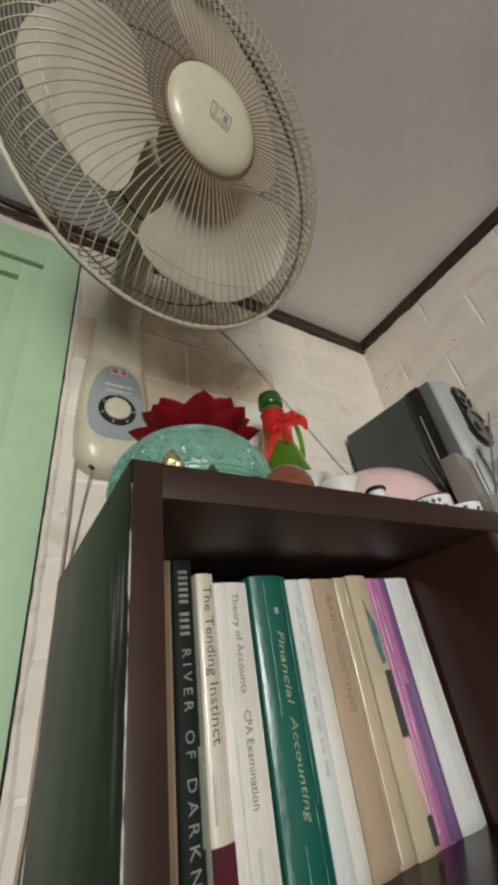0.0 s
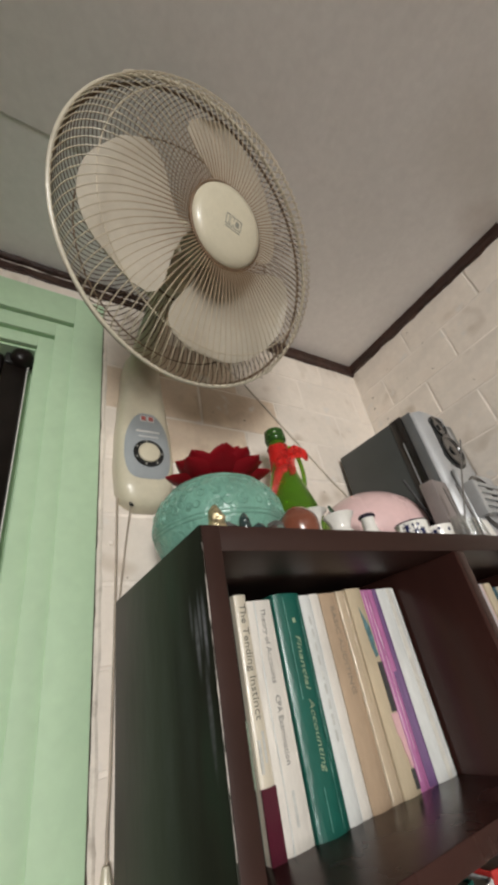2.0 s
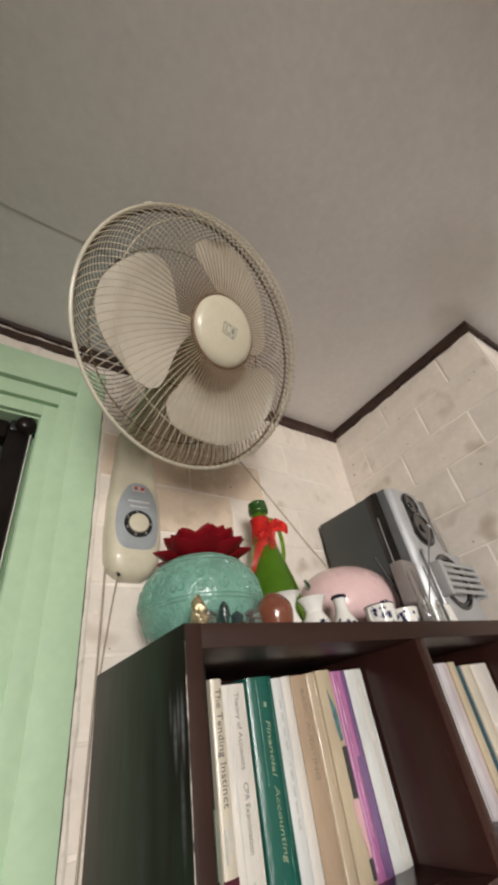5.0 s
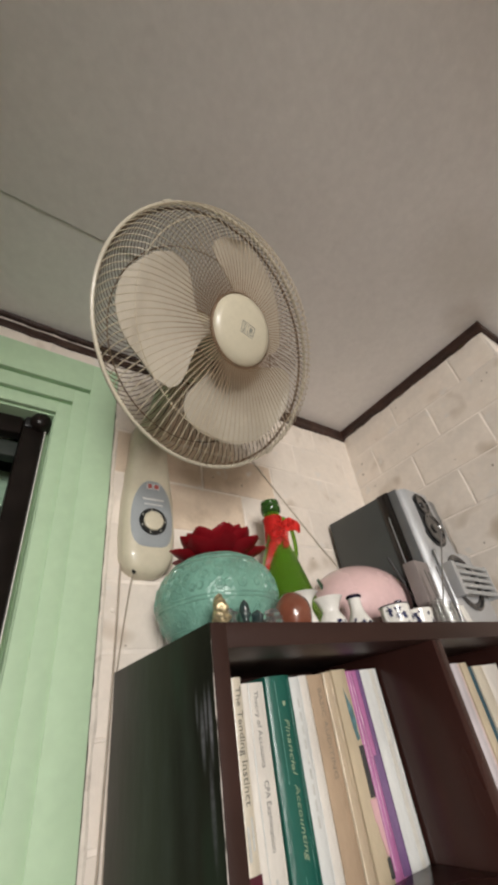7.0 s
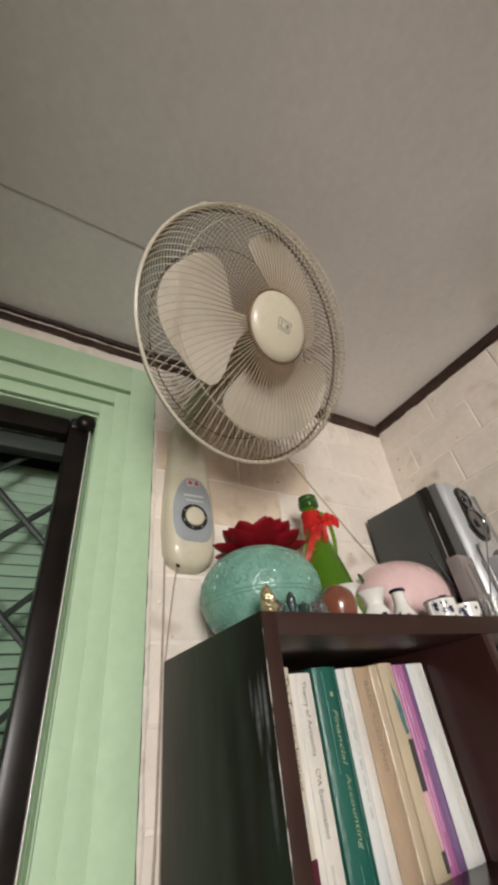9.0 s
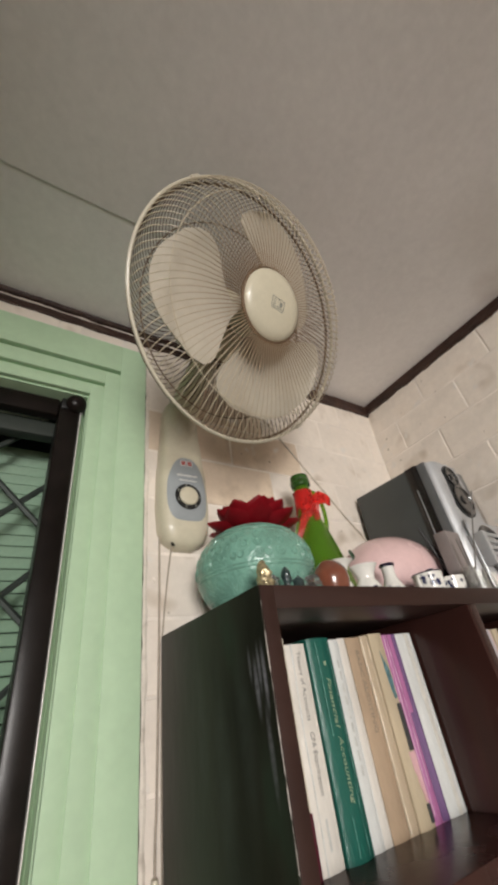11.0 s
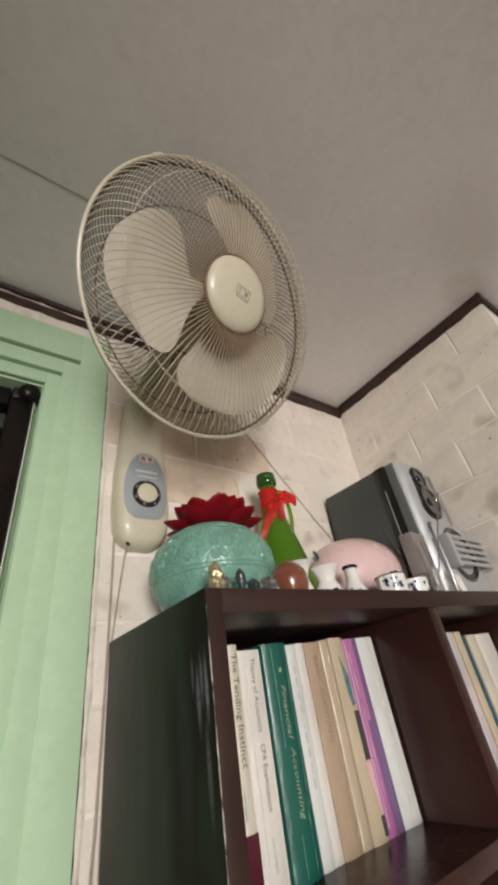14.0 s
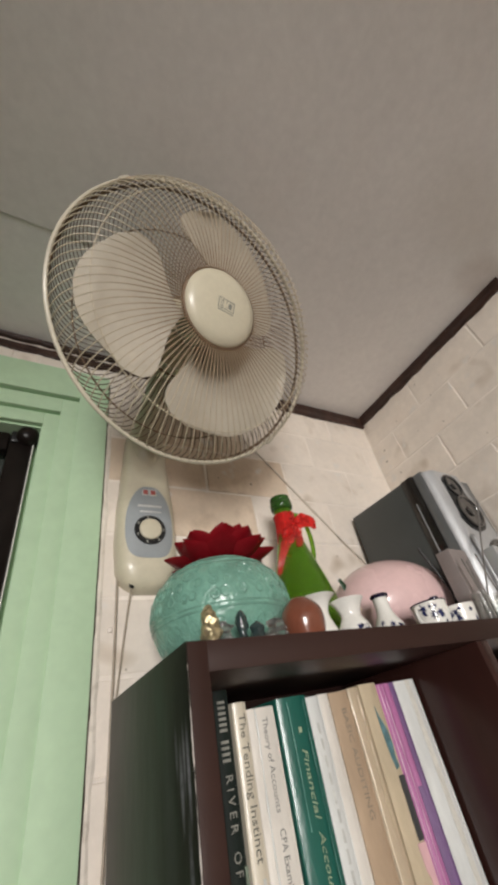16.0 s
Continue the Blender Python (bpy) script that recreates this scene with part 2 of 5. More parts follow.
for m in (M_BLOCK, M_DUST_SHADE):
    fly_specks(m, 55, 0.765, 0.80, (0.20, 0.15, 0.10))
    fly_specks(m, 13, 0.62, 0.86, (0.42, 0.33, 0.24))
    fly_specks(m, 24, 0.66, 0.76, (0.72, 0.67, 0.61))
wear_or_sheen_patch(M_CEIL, (0.88, 0.03, 2.486), (0.26, 0.16, 0.2), (0.55, 0.51, 0.45), 0.32, 7)
wear_or_sheen_patch(M_CEIL, (1.01, 0.13, 2.486), (0.11, 0.08, 0.2), (0.50, 0.43, 0.37), 0.45, 18)


def carving(m, scale, depth):
    """Fine curling carved lines under the glaze."""
    nt = m.node_tree
    n, l = nt.nodes, nt.links
    p = n["Principled BSDF"]
    old = p.inputs["Normal"].links[0].from_socket
    tc, warp, mixv, vo = n.new("ShaderNodeTexCoord"), n.new("ShaderNodeTexNoise"), n.new("ShaderNodeMix"), n.new("ShaderNodeTexVoronoi")
    warp.inputs["Scale"].default_value = scale * 0.6
    l.new(tc.outputs["Object"], warp.inputs["Vector"])
    mixv.data_type, mixv.blend_type = "RGBA", "ADD"
    mixv.inputs["Factor"].default_value = 0.014
    l.new(tc.outputs["Object"], mixv.inputs["A"])
    l.new(warp.outputs["Color"], mixv.inputs["B"])
    vo.inputs["Scale"].default_value = scale
    l.new(mixv.outputs["Result"], vo.inputs["Vector"])
    wave, b = n.new("ShaderNodeMath"), n.new("ShaderNodeBump")
    wave.operation = "PINGPONG"
    wave.inputs[1].default_value = 0.2
    l.new(vo.outputs["Distance"], wave.inputs[0])
    b.inputs["Strength"].default_value, b.inputs["Distance"].default_value = 0.7, depth
    l.new(wave.outputs[0], b.inputs["Height"])
    l.new(old, b.inputs["Normal"])
    l.new(b.outputs["Normal"], p.inputs["Normal"])


carving(M_CELADON, 62, 0.0035)
# green reflected from the casing is put into base and stain colour
M_CASE_SIDE = mat("side_varnish_painted_sheen", (0.0175, 0.0180, 0.0118), 0.42, 0.5, 9, 40, 0.22, rvar=0.12, stretch=(1, 1, 0.5), spec=0.17, stain=(0.022, 0.037, 0.023), stain_amount=0.9, stain_scale=11)
# scuffed streaks whose blue-white sheen is put into the colour
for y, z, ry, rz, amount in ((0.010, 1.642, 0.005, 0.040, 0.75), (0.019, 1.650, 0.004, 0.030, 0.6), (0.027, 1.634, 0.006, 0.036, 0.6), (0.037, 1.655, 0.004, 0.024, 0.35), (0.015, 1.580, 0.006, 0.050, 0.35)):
    wear_or_sheen_patch(M_CASE_SIDE, (0, y, z), (0.05, ry, rz), (0.22, 0.22, 0.24), amount, 160)
# fainter grey clouds, the panel's mottled reflection put into the colour
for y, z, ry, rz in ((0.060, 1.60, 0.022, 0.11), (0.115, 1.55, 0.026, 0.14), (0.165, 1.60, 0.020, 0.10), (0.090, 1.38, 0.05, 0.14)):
    wear_or_sheen_patch(M_CASE_SIDE, (0, y, z), (0.05, ry, rz), (0.036, 0.041, 0.034), 0.6, 34)
wear_or_sheen_patch(M_WIRE, (0.02, 0, 0.165), (0.19, 0.19, 0.12), (0.22, 0.115, 0.055), 0.9, 60)

# ---- mesh helpers ----


def box(bm, x0, x1, y0, y1, z0, z1, bevel=0.0, seg=1):
    r = bmesh.ops.create_cube(bm, size=1.0, matrix=Matrix.LocRotScale(((x0 + x1) / 2, (y0 + y1) / 2, (z0 + z1) / 2), None, (x1 - x0, y1 - y0, z1 - z0)))
    if bevel:
        edges = list({e for v in r["verts"] for e in v.link_edges})
        bmesh.ops.bevel(bm, geom=edges, offset=bevel, segments=seg, affect="EDGES", profile=0.5)
    return bm


def lathe(bm, profile, n=40, m=None, closed=False):
    """Turns (radius, height) pairs round z."""
    m = m or Matrix()
    rings = []
    for r, z in profile:
        if r < 1e-6:
            rings.append([bm.verts.new(m @ Vector((0, 0, z)))])
        else:
            rings.append([bm.verts.new(m @ Vector((r * math.cos(2 * math.pi * i / n), r * math.sin(2 * math.pi * i / n), z))) for i in range(n)])
    pairs = list(zip(rings, rings[1:] + (rings[:1] if closed else [])))
    if not closed:
        pairs = pairs[:len(rings) - 1]
    for a, b in pairs:
        for i in range(n):
            j = (i + 1) % n
            if len(a) == 1 and len(b) == 1:
                continue
            if len(a) == 1:
                bm.faces.new((a[0], b[i], b[j]))
            elif len(b) == 1:
                bm.faces.new((a[i], b[0], a[j]))
            else:
                bm.faces.new((a[i], b[i], b[j], a[j]))
    return bm


def tube(bm, pts, r, n=6, closed=False, taper=None):
    pts = [Vector(p) for p in pts]
    k = len(pts)
    rings = []
    side = None
    for i, p in enumerate(pts):
        a = pts[(i - 1) % k] if closed or i > 0 else p
        b = pts[(i + 1) % k] if closed or i < k - 1 else p
        t = (b - a).normalized()
        if side is None:
            side = t.orthogonal().normalized()
        side = (side - t * side.dot(t))
        side = side.normalized() if side.length > 1e-6 else t.orthogonal().normalized()
        up = t.cross(side)
        rr = r * (taper[i] if taper else 1.0)
        rings.append([bm.verts.new(p + rr * (math.cos(2 * math.pi * j / n) * side + math.sin(2 * math.pi * j / n) * up)) for j in range(n)])
    for i in range(k if closed else k - 1):
        a, b = rings[i], rings[(i + 1) % k]
        for j in range(n):
            bm.faces.new((a[j], a[(j + 1) % n], b[(j + 1) % n], b[j]))
    if not closed:
        bm.faces.new(list(reversed(rings[0])))
        bm.faces.new(rings[-1])
    return bm


def smooth_path(pts, steps=6):
    """Catmull-Rom through the points."""
    p = [Vector(q) for q in pts]
    out = []
    for i in range(len(p) - 1):
        a, b, c, d = p[max(i - 1, 0)], p[i], p[i + 1], p[min(i + 2, len(p) - 1)]
        for s in range(steps):
            u = s / steps
            out.append(0.5 * ((2 * b) + (c - a) * u + (2 * a - 5 * b + 4 * c - d) * u * u + (3 * b - a - 3 * c + d) * u ** 3))
    out.append(p[-1])
    return out


def ring(bm, R, r, m=None, n=72, k=8):
    return lathe(bm, [(R + r * math.cos(2 * math.pi * i / k), r * math.sin(2 * math.pi * i / k)) for i in range(k)], n, m, closed=True)


def extrude_outline(bm, pts, y0, y1, bevel=0.0):
    """A flat outline of (x, z) pairs, from y0 (front) to y1."""
    a = [bm.verts.new((x, y0, z)) for x, z in pts]
    b = [bm.verts.new((x, y1, z)) for x, z in pts]
    f = bm.faces.new(a)
    bm.faces.new(list(reversed(b)))
    n = len(pts)
    for i in range(n):
        bm.faces.new((a[i], b[i], b[(i + 1) % n], a[(i + 1) % n]))
    if bevel:
        bmesh.ops.bevel(bm, geom=list(f.edges), offset=bevel, segments=2, affect="EDGES")
    return bm


def finish(bm, name, material, smooth=None):
    bmesh.ops.recalc_face_normals(bm, faces=bm.faces)
    me = bpy.data.meshes.new(name)
    bm.to_mesh(me)
    bm.free()
    me.materials.append(material)
    if smooth is not None:
        me.polygons.foreach_set("use_smooth", [True] * len(me.polygons))
        me.set_sharp_from_angle(angle=radians(smooth))
    return me


def thing(name, m, label, category, group="", kind=""):
    ob = new(name)
    ob.empty_display_size = 0.02
    ob.matrix_world = m
    return tagged(ob, label, category, group, kind)


def part(name, bm, material, parent, label="", smooth=40):
    ob = new(name, finish(bm, name, material, smooth))
    ob.parent = parent
    return tagged(ob, label)


def solid(name, bm, material, label, category, m=None, smooth=40, group="", kind=""):
    ob = new(name, finish(bm, name, material, smooth))
    if m is not None:
        ob.matrix_world = m
    return tagged(ob, label, category, group, kind)


def structure(name, bm, material, label, smooth=None):
    return solid(name, bm, material, label, name.split("_")[0], None, smooth, "", "structure")


def lettering(body, size, material, parent, m, name="lettering", depth=0.0002, space=1.0, label="", shear=0.0):
    """Words in the built-in font as a mesh under parent, centred on the left end of their line."""
    cu = bpy.data.curves.new("words", "FONT")
    cu.body, cu.size, cu.extrude, cu.space_character, cu.shear = body, size, depth, space, shear
    cu.align_x, cu.align_y = "LEFT", "CENTER"
    cu.resolution_u = 2
    tmp = bpy.data.objects.new("words", cu)
    scene.collection.objects.link(tmp)
    bpy.context.view_layer.update()
    me = bpy.data.meshes.new_from_object(tmp.evaluated_get(bpy.context.evaluated_depsgraph_get()))
    bpy.data.objects.remove(tmp)
    bpy.data.curves.remove(cu)
    me.materials.clear()
    me.materials.append(material)
    me.transform(m)
    ob = new(name, me)
    ob.parent = parent
    return tagged(ob, label)


# words that run down a spine, facing the room (-y)
def spine_frame(x, y, z):
    return Matrix(((0, 1, 0, x), (0, 0, -1, y), (-1, 0, 0, z), (0, 0, 0, 1)))


# ---- the room ----
WALL_Y, WALL_X, CEIL, TRIM_Z = 0.690, 1.060, 2.486, 2.444
WEST, SOUTH, EAST, JOG = -3.90, -6.40, 2.00, 0.125
OPEN_X0, OPEN_X1, OPEN_Z0, OPEN_Z1 = -0.95, 0.083, 0.95, 2.235

structure("floor", box(bmesh.new(), WEST - 0.15, EAST + 0.15, SOUTH - 0.15, WALL_Y + 0.15, -0.1, 0), M_FLOOR, "brown tiled floor of the room")
bm = bmesh.new()
box(bm, WEST - 0.15, EAST + 0.15, SOUTH - 0.15, 0.4095, CEIL, CEIL + 0.03)
box(bm, 0.30, EAST + 0.15, 0.4095, WALL_Y + 0.15, CEIL, CEIL + 0.03)
structure("ceiling", bm, M_CEIL, "flat off-white painted board ceiling, dim and slightly stained")
bm = bmesh.new()
box(bm, WEST - 0.15, 0.2998, 0.4110, WALL_Y + 0.15, CEIL + 0.002, CEIL + 0.03)
structure("ceiling_strip", bm, M_CEIL2, "narrow ceiling board along the block wall")
structure("ceiling_cover", box(bmesh.new(), WEST - 0.15, EAST + 0.15, SOUTH - 0.15, WALL_Y + 0.15, CEIL + 0.034, CEIL + 0.06), M_CEIL, "board above the ceiling joint")

# north wall round the window opening, its mortar bed; the blocks stand 3 mm proud of it
bm = bmesh.new()
BED = 0.0012
CZ0 = 2.400
box(bm, 0.2065, WALL_X + 0.15, WALL_Y + BED, WALL_Y + 0.15, 0, CEIL)
box(bm, OPEN_X1 + 0.002, 0.2065, WALL_Y + 0.0065, WALL_Y + 0.15, 0, OPEN_Z1 + 0.002)
box(bm, 0.199, 0.2065, WALL_Y + 0.0065, WALL_Y + 0.15, OPEN_Z1 + 0.002, CZ0)
box(bm, WEST - 0.15, OPEN_X0 - 0.002, WALL_Y + BED, WALL_Y + 0.15, 0, CEIL)
box(bm, OPEN_X0 - 0.002, 0.199, WALL_Y + 0.0065, WALL_Y + 0.15, OPEN_Z1 + 0.002, CZ0)
box(bm, OPEN_X0 - 0.002, 0.2065, WALL_Y + BED, WALL_Y + 0.15, CZ0, CEIL)
box(bm, OPEN_X0 - 0.002, OPEN_X1 + 0.002, WALL_Y + BED, WALL_Y + 0.15, 0, OPEN_Z0 - 0.002)
wall_north = structure("wall_north", bm, M_MORTAR, "painted concrete-block wall behind the bookcase")
wall_east = structure("wall_east", box(bmesh.new(), WALL_X + BED, WALL_X + 0.15, JOG + BED, WALL_Y + BED, 0, CEIL), M_MORTAR, "painted concrete-block wall beside the loudspeaker")
structure("wall_jog", box(bmesh.new(), WALL_X + 0.15, EAST, JOG, JOG + 0.15, 0, CEIL), M_BLOCK, "return of the block wall")
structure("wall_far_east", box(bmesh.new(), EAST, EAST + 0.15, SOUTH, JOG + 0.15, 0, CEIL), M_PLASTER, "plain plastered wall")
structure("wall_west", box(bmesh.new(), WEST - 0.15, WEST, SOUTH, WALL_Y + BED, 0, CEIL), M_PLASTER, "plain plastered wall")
# unseen partition, added to keep light from the west off the ceiling
structure("wall_partition", box(bmesh.new(), -1.15, -1.03, -1.70, WALL_Y, 0, CEIL - 0.0005), M_PLASTER, "plain unseen partition added to block light from the west side")
# two unseen beams, added to hold the lamp's light off the ceiling
structure("ceiling_beam", box(bmesh.new(), -0.72, -0.55, SOUTH, 0.665, 2.150, CEIL - 0.0005), M_PLASTER, "plain unseen beam added to shade the left of the ceiling")
structure("ceiling_crossbeam", box(bmesh.new(), -0.549, EAST, -0.85, -0.62, 2.370, CEIL - 0.0005), M_PLASTER, "shallow unseen beam added to shade the near ceiling")
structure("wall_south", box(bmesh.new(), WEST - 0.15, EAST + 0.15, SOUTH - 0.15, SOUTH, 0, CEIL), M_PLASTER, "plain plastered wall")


def strip(name, p0, p1, z0, z1, depth, normal, label):
    """A hand-cut wooden strip between two plan points; its edges waver a little."""
    bm = bmesh.new()
    a, b = Vector((*p0, 0)), Vector((*p1, 0))
    n = Vector((*normal, 0))
    k = max(2, int((b - a).length / 0.009))
    rows = []
    for i in range(k + 1):
        p = a.lerp(b, i / k)
        w = 0.0030 * noise.noise(p * 22 + Vector((0, 0, z0))) + 0.0026 * noise.noise(p * 75)
        d = depth + 0.0012 * noise.noise(p * 40 + Vector((5, 0, 0)))
        ring_pts = [p + Vector((0, 0, z1)), p + n * d + Vector((0, 0, z1)), p + n * (d - 0.002) + Vector((0, 0, (z0 + z1) / 2)), p + n * d + Vector((0, 0, z0 + w + 0.003)), p + n * (d - 0.003) + Vector((0, 0, z0 + w)), p + Vector((0, 0, z0 + w))]
        rows.append([bm.verts.new(q) for q in ring_pts])
    for r0, r1 in zip(rows, rows[1:]):
        for j in range(6):
            bm.faces.new((r0[j], r0[(j + 1) % 6], r1[(j + 1) % 6], r1[j]))
    bm.faces.new(rows[0])
    bm.faces.new(list(reversed(rows[-1])))
    return structure(name, bm, M_TRIM, label)


strip("trim_north", (WEST, WALL_Y), (0.55, WALL_Y), TRIM_Z, CEIL - 0.019, 0.0045, (0, -1), "dark brown wooden strip under the ceiling")
strip("trim_north_upper", (WEST, WALL_Y), (0.55, WALL_Y), CEIL - 0.0085, CEIL + 0.001, 0.012, (0, -1), "thin dark strip against the ceiling")
strip("trim_north_corner", (0.5502, WALL_Y), (WALL_X, WALL_Y), TRIM_Z, CEIL + 0.001, 0.010, (0, -1), "dark brown wooden strip under the ceiling")
strip("trim_east", (WALL_X, WALL_Y - 0.010), (WALL_X, JOG - 0.010), TRIM_Z + 0.008, CEIL + 0.001, 0.010, (-1, 0), "dark brown wooden strip under the ceiling")
strip("trim_jog", (WALL_X, JOG), (EAST, JOG), TRIM_Z + 0.008, CEIL + 0.001, 0.010, (0, -1), "dark brown wooden strip under the ceiling")

# ---- the window with its green casing ----
window = thing("window_1", pose(OPEN_X1, WALL_Y, OPEN_Z0), "pale green timber casing round a window with dark frame, iron grille and louvres", "window", kind="structure")


def wbox(x0, x1, y0, y1, z0, z1, bevel=0.0015):
    return box(bmesh.new(), x0 - OPEN_X1, x1 - OPEN_X1, y0 - WALL_Y, y1 - WALL_Y, z0 - OPEN_Z0, z1 - OPEN_Z0, bevel, 2)


CZ = 2.405
# jambs step back towards the opening; the head boards leave two cut grooves between them
for name, x0, x1, z1, y in (("casing_outer", 0.146, 0.2065, CZ, 0.6790), ("casing_middle", 0.112, 0.1464, 2.3105, 0.6815), ("casing_inner", 0.083, 0.1124, 2.2625, 0.6845)):
    part(name, wbox(x0, x1, y, WALL_Y + 0.006 - 0.0004 * (y > 0.68) - 0.0004 * (y > 0.683), 0.85, z1, 0.0008), M_GREEN, window)
for name, x1, z0, z1, y in (("head_outer", 0.14595, 2.3210, CZ, 0.6790), ("head_middle", 0.11195, 2.2730, 2.3105, 0.6815), ("head_inner", 0.08295, OPEN_Z1, 2.2625, 0.6845)):
    part(name, wbox(OPEN_X0 - 0.1, x1, y, WALL_Y + 0.0045, z0, z1, 0.0008), M_GREEN, window)
part("head_backing", wbox(OPEN_X0 - 0.1, 0.1455, WALL_Y + 0.0046, WALL_Y + 0.0062, OPEN_Z1, 2.3213, 0), M_GREEN, window)
part("reveal", wbox(0.0814, 0.0855, WALL_Y + 0.0065, 0.80, OPEN_Z0, OPEN_Z1, 0), M_GREEN, window)
part("reveal_head", wbox(OPEN_X0, 0.0814, WALL_Y + 0.0065, 0.80, OPEN_Z1 - 0.004, OPEN_Z1 + 0.002, 0), M_GREEN, window)
part("caulk", wbox(0.0722, 0.0741, 0.7125, 0.745, OPEN_Z0, 2.222, 0.0005), M_CHINA, window, "pale paint line along the stile")
part("stop_bead", wbox(0.0743, 0.0812, 0.732, 0.745, OPEN_Z0, 2.228, 0.0005), M_GREEN, window)
part("sash_stile", wbox(0.030, 0.0720, 0.714, 0.746, OPEN_Z0, 2.226, 0.005), M_DARKFRAME, window, "dark brown varnished window stile")
part("sash_rail", wbox(OPEN_X0, 0.0298, 0.717, 0.745, 2.182, 2.226, 0.005), M_DARKFRAME, window, "dark brown varnished window rail")
bm = bmesh.new()
lathe(bm, [(0, 0.020), (0.011, 0.0185), (0.0180, 0.013), (0.0212, 0.004), (0.0212, -0.012), (0, -0.012)], 26, Matrix.Translation((0.0610 - OPEN_X1, 0.7115 - WALL_Y, 2.2150 - OPEN_Z0)) @ pose(0, 0, 0, 90))
part("hinge_knuckle", bm, M_DARKFRAME, window, "dark rounded hinge at the corner")
part("hinge_leaf", wbox(0.032, 0.0500, 0.7080, 0.7165, 2.1980, 2.2245, 0.0035), M_BLACKPL, window)
# plain dark strips added behind stile and rail, no sash known there
part("sash_inner", wbox(0.0310, 0.0430, 0.755, 0.785, OPEN_Z0, 2.189, 0.003), M_DARKGREY, window, "narrow dark strip added behind the stile")
part("sash_inner_head", wbox(OPEN_X0, 0.0308, 0.755, 0.785, 2.150, 2.189, 0.003), M_DARKGREY, window)
for k in range(6):
    for s in (1, -1):
        bm = bmesh.new()
        z = 1.10 + 0.18 * k
        z0, z1 = z + 0.418 * (0.5 - 0.5 * s) - 0.02, z + 0.418 * (0.5 + 0.5 * s) - 0.02
        z2 = z1 + (z1 - z0) / 0.42 * 0.045
        tube(bm, [(-0.40 - OPEN_X1, 0.80 - WALL_Y + 0.003 * s, z0 - OPEN_Z0), (0.065 - OPEN_X1, 0.80 - WALL_Y + 0.003 * s, z2 - OPEN_Z0)], 0.006, 6)
        part("grille_bar", bm, M_GRILLE, window)
slat = finish(box(bmesh.new(), -0.5, 0.06, -0.0025, 0.0025, -0.0105, 0.0105, 0.001), "louvre", M_LOUVRE, 30)
for k in range(50):
    ob = new("louvre", slat)
    ob.parent = window
    ob.matrix_local = pose(0.02 - OPEN_X1, 0.885 - WALL_Y, 1.02 + 0.0236 * k - OPEN_Z0, 20)
# added sheet, coloured dark so that the louvre gaps look shaded
structure("window_backing", box(bmesh.new(), -1.2, 0.4, 1.02, 1.05, 0.6, 2.6), M_DARKGREY, "dark sheet added behind the louvres for their shaded gaps")

# pale filler smeared beside the casing, with an open crack along it
bm = bmesh.new()
rows = []
for i in range(121):
    z = 1.05 + i * 0.0105
    w = 0.0105 + 0.0035 * noise.noise(Vector((0, 3, z * 14))) + 0.002 * noise.noise(Vector((0, 9, z * 60)))
    rows.append([bm.verts.new((0.2085, WALL_Y - 0.0005, z)), bm.verts.new((0.2092, WALL_Y - 0.0026, z)), bm.verts.new((0.2085 + w * 0.6, WALL_Y - 0.0024, z)), bm.verts.new((0.2085 + w, WALL_Y - 0.0005, z))])
for r0, r1 in zip(rows, rows[1:]):
    for j in range(4):
        bm.faces.new((r0[j], r0[(j + 1) % 4], r1[(j + 1) % 4], r1[j]))
bm.faces.new(rows[0])
bm.faces.new(list(reversed(rows[-1])))
structure("wall_filler", bm, M_FILLER, "pale dirty filler smeared beside the window casing")
bm = bmesh.new()
pts = [(0.2078 + 0.0013 * noise.noise(Vector((2, 0, (1.05 + i * 0.006) * 22))), WALL_Y - 0.0045, 1.05 + i * 0.006) for i in range(211)]
tube(bm, pts, 0.0017, 5, taper=[max(0.35, 0.8 + 1.5 * noise.noise(Vector((7, 0, i * 0.21)))) for i in range(211)])
structure("casing_crack", bm, M_GAP, "dark dirty crack between casing and wall")

# ---- the bookcase ----
CX0, CX1, CY0, CY1, CTOP, SHELF = 0.233, 1.052, 0.356, 0.659, 1.7305, 1.450
case = thing("bookcase", pose(CX0, CY0, 0), "dark brown varnished wooden bookcase with worn edges, full of books", "bookcase")


def cbox(x0, x1, y0, y1, z0, z1, bevel=0.0015):
    return box(bmesh.new(), x0 - CX0, x1 - CX0, y0 - CY0, y1 - CY0, z0, z1, bevel, 2)


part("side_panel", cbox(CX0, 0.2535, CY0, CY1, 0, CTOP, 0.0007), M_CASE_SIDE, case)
part("side_panel", cbox(1.033, CX1, CY0, CY1, 0, CTOP), M_CASE, case)
part("top_board", cbox(0.2537, 1.0328, CY0 + 0.0005, CY1, 1.705, CTOP, 0.0007), M_CASE_DULL, case)
part("divider", cbox(0.628, 0.652, CY0 + 0.001, CY1 - 0.012, 0.09, 1.7048), M_CASE, case)
part("back_panel", cbox(0.2537, 1.0328, CY1 - 0.008, CY1 - 0.001, 0.02, 1.7048, 0), M_CASE_IN, case)
for z in (SHELF, 1.125, 0.80, 0.46, 0.10):
    part("shelf", cbox(0.2537, 0.6278, CY0 + 0.002, CY1 - 0.0085, z - 0.020, z), M_CASE, case)
    part("shelf", cbox(0.6522, 1.0328, CY0 + 0.002, CY1 - 0.0085, z - 0.020, z), M_CASE, case)
part("front_edge", cbox(CX0 + 0.0012, 0.2533, CY0 - 0.0014, CY0 - 0.0001, 0.001, CTOP - 0.0008, 0.0004), M_CASE_DULL, case)
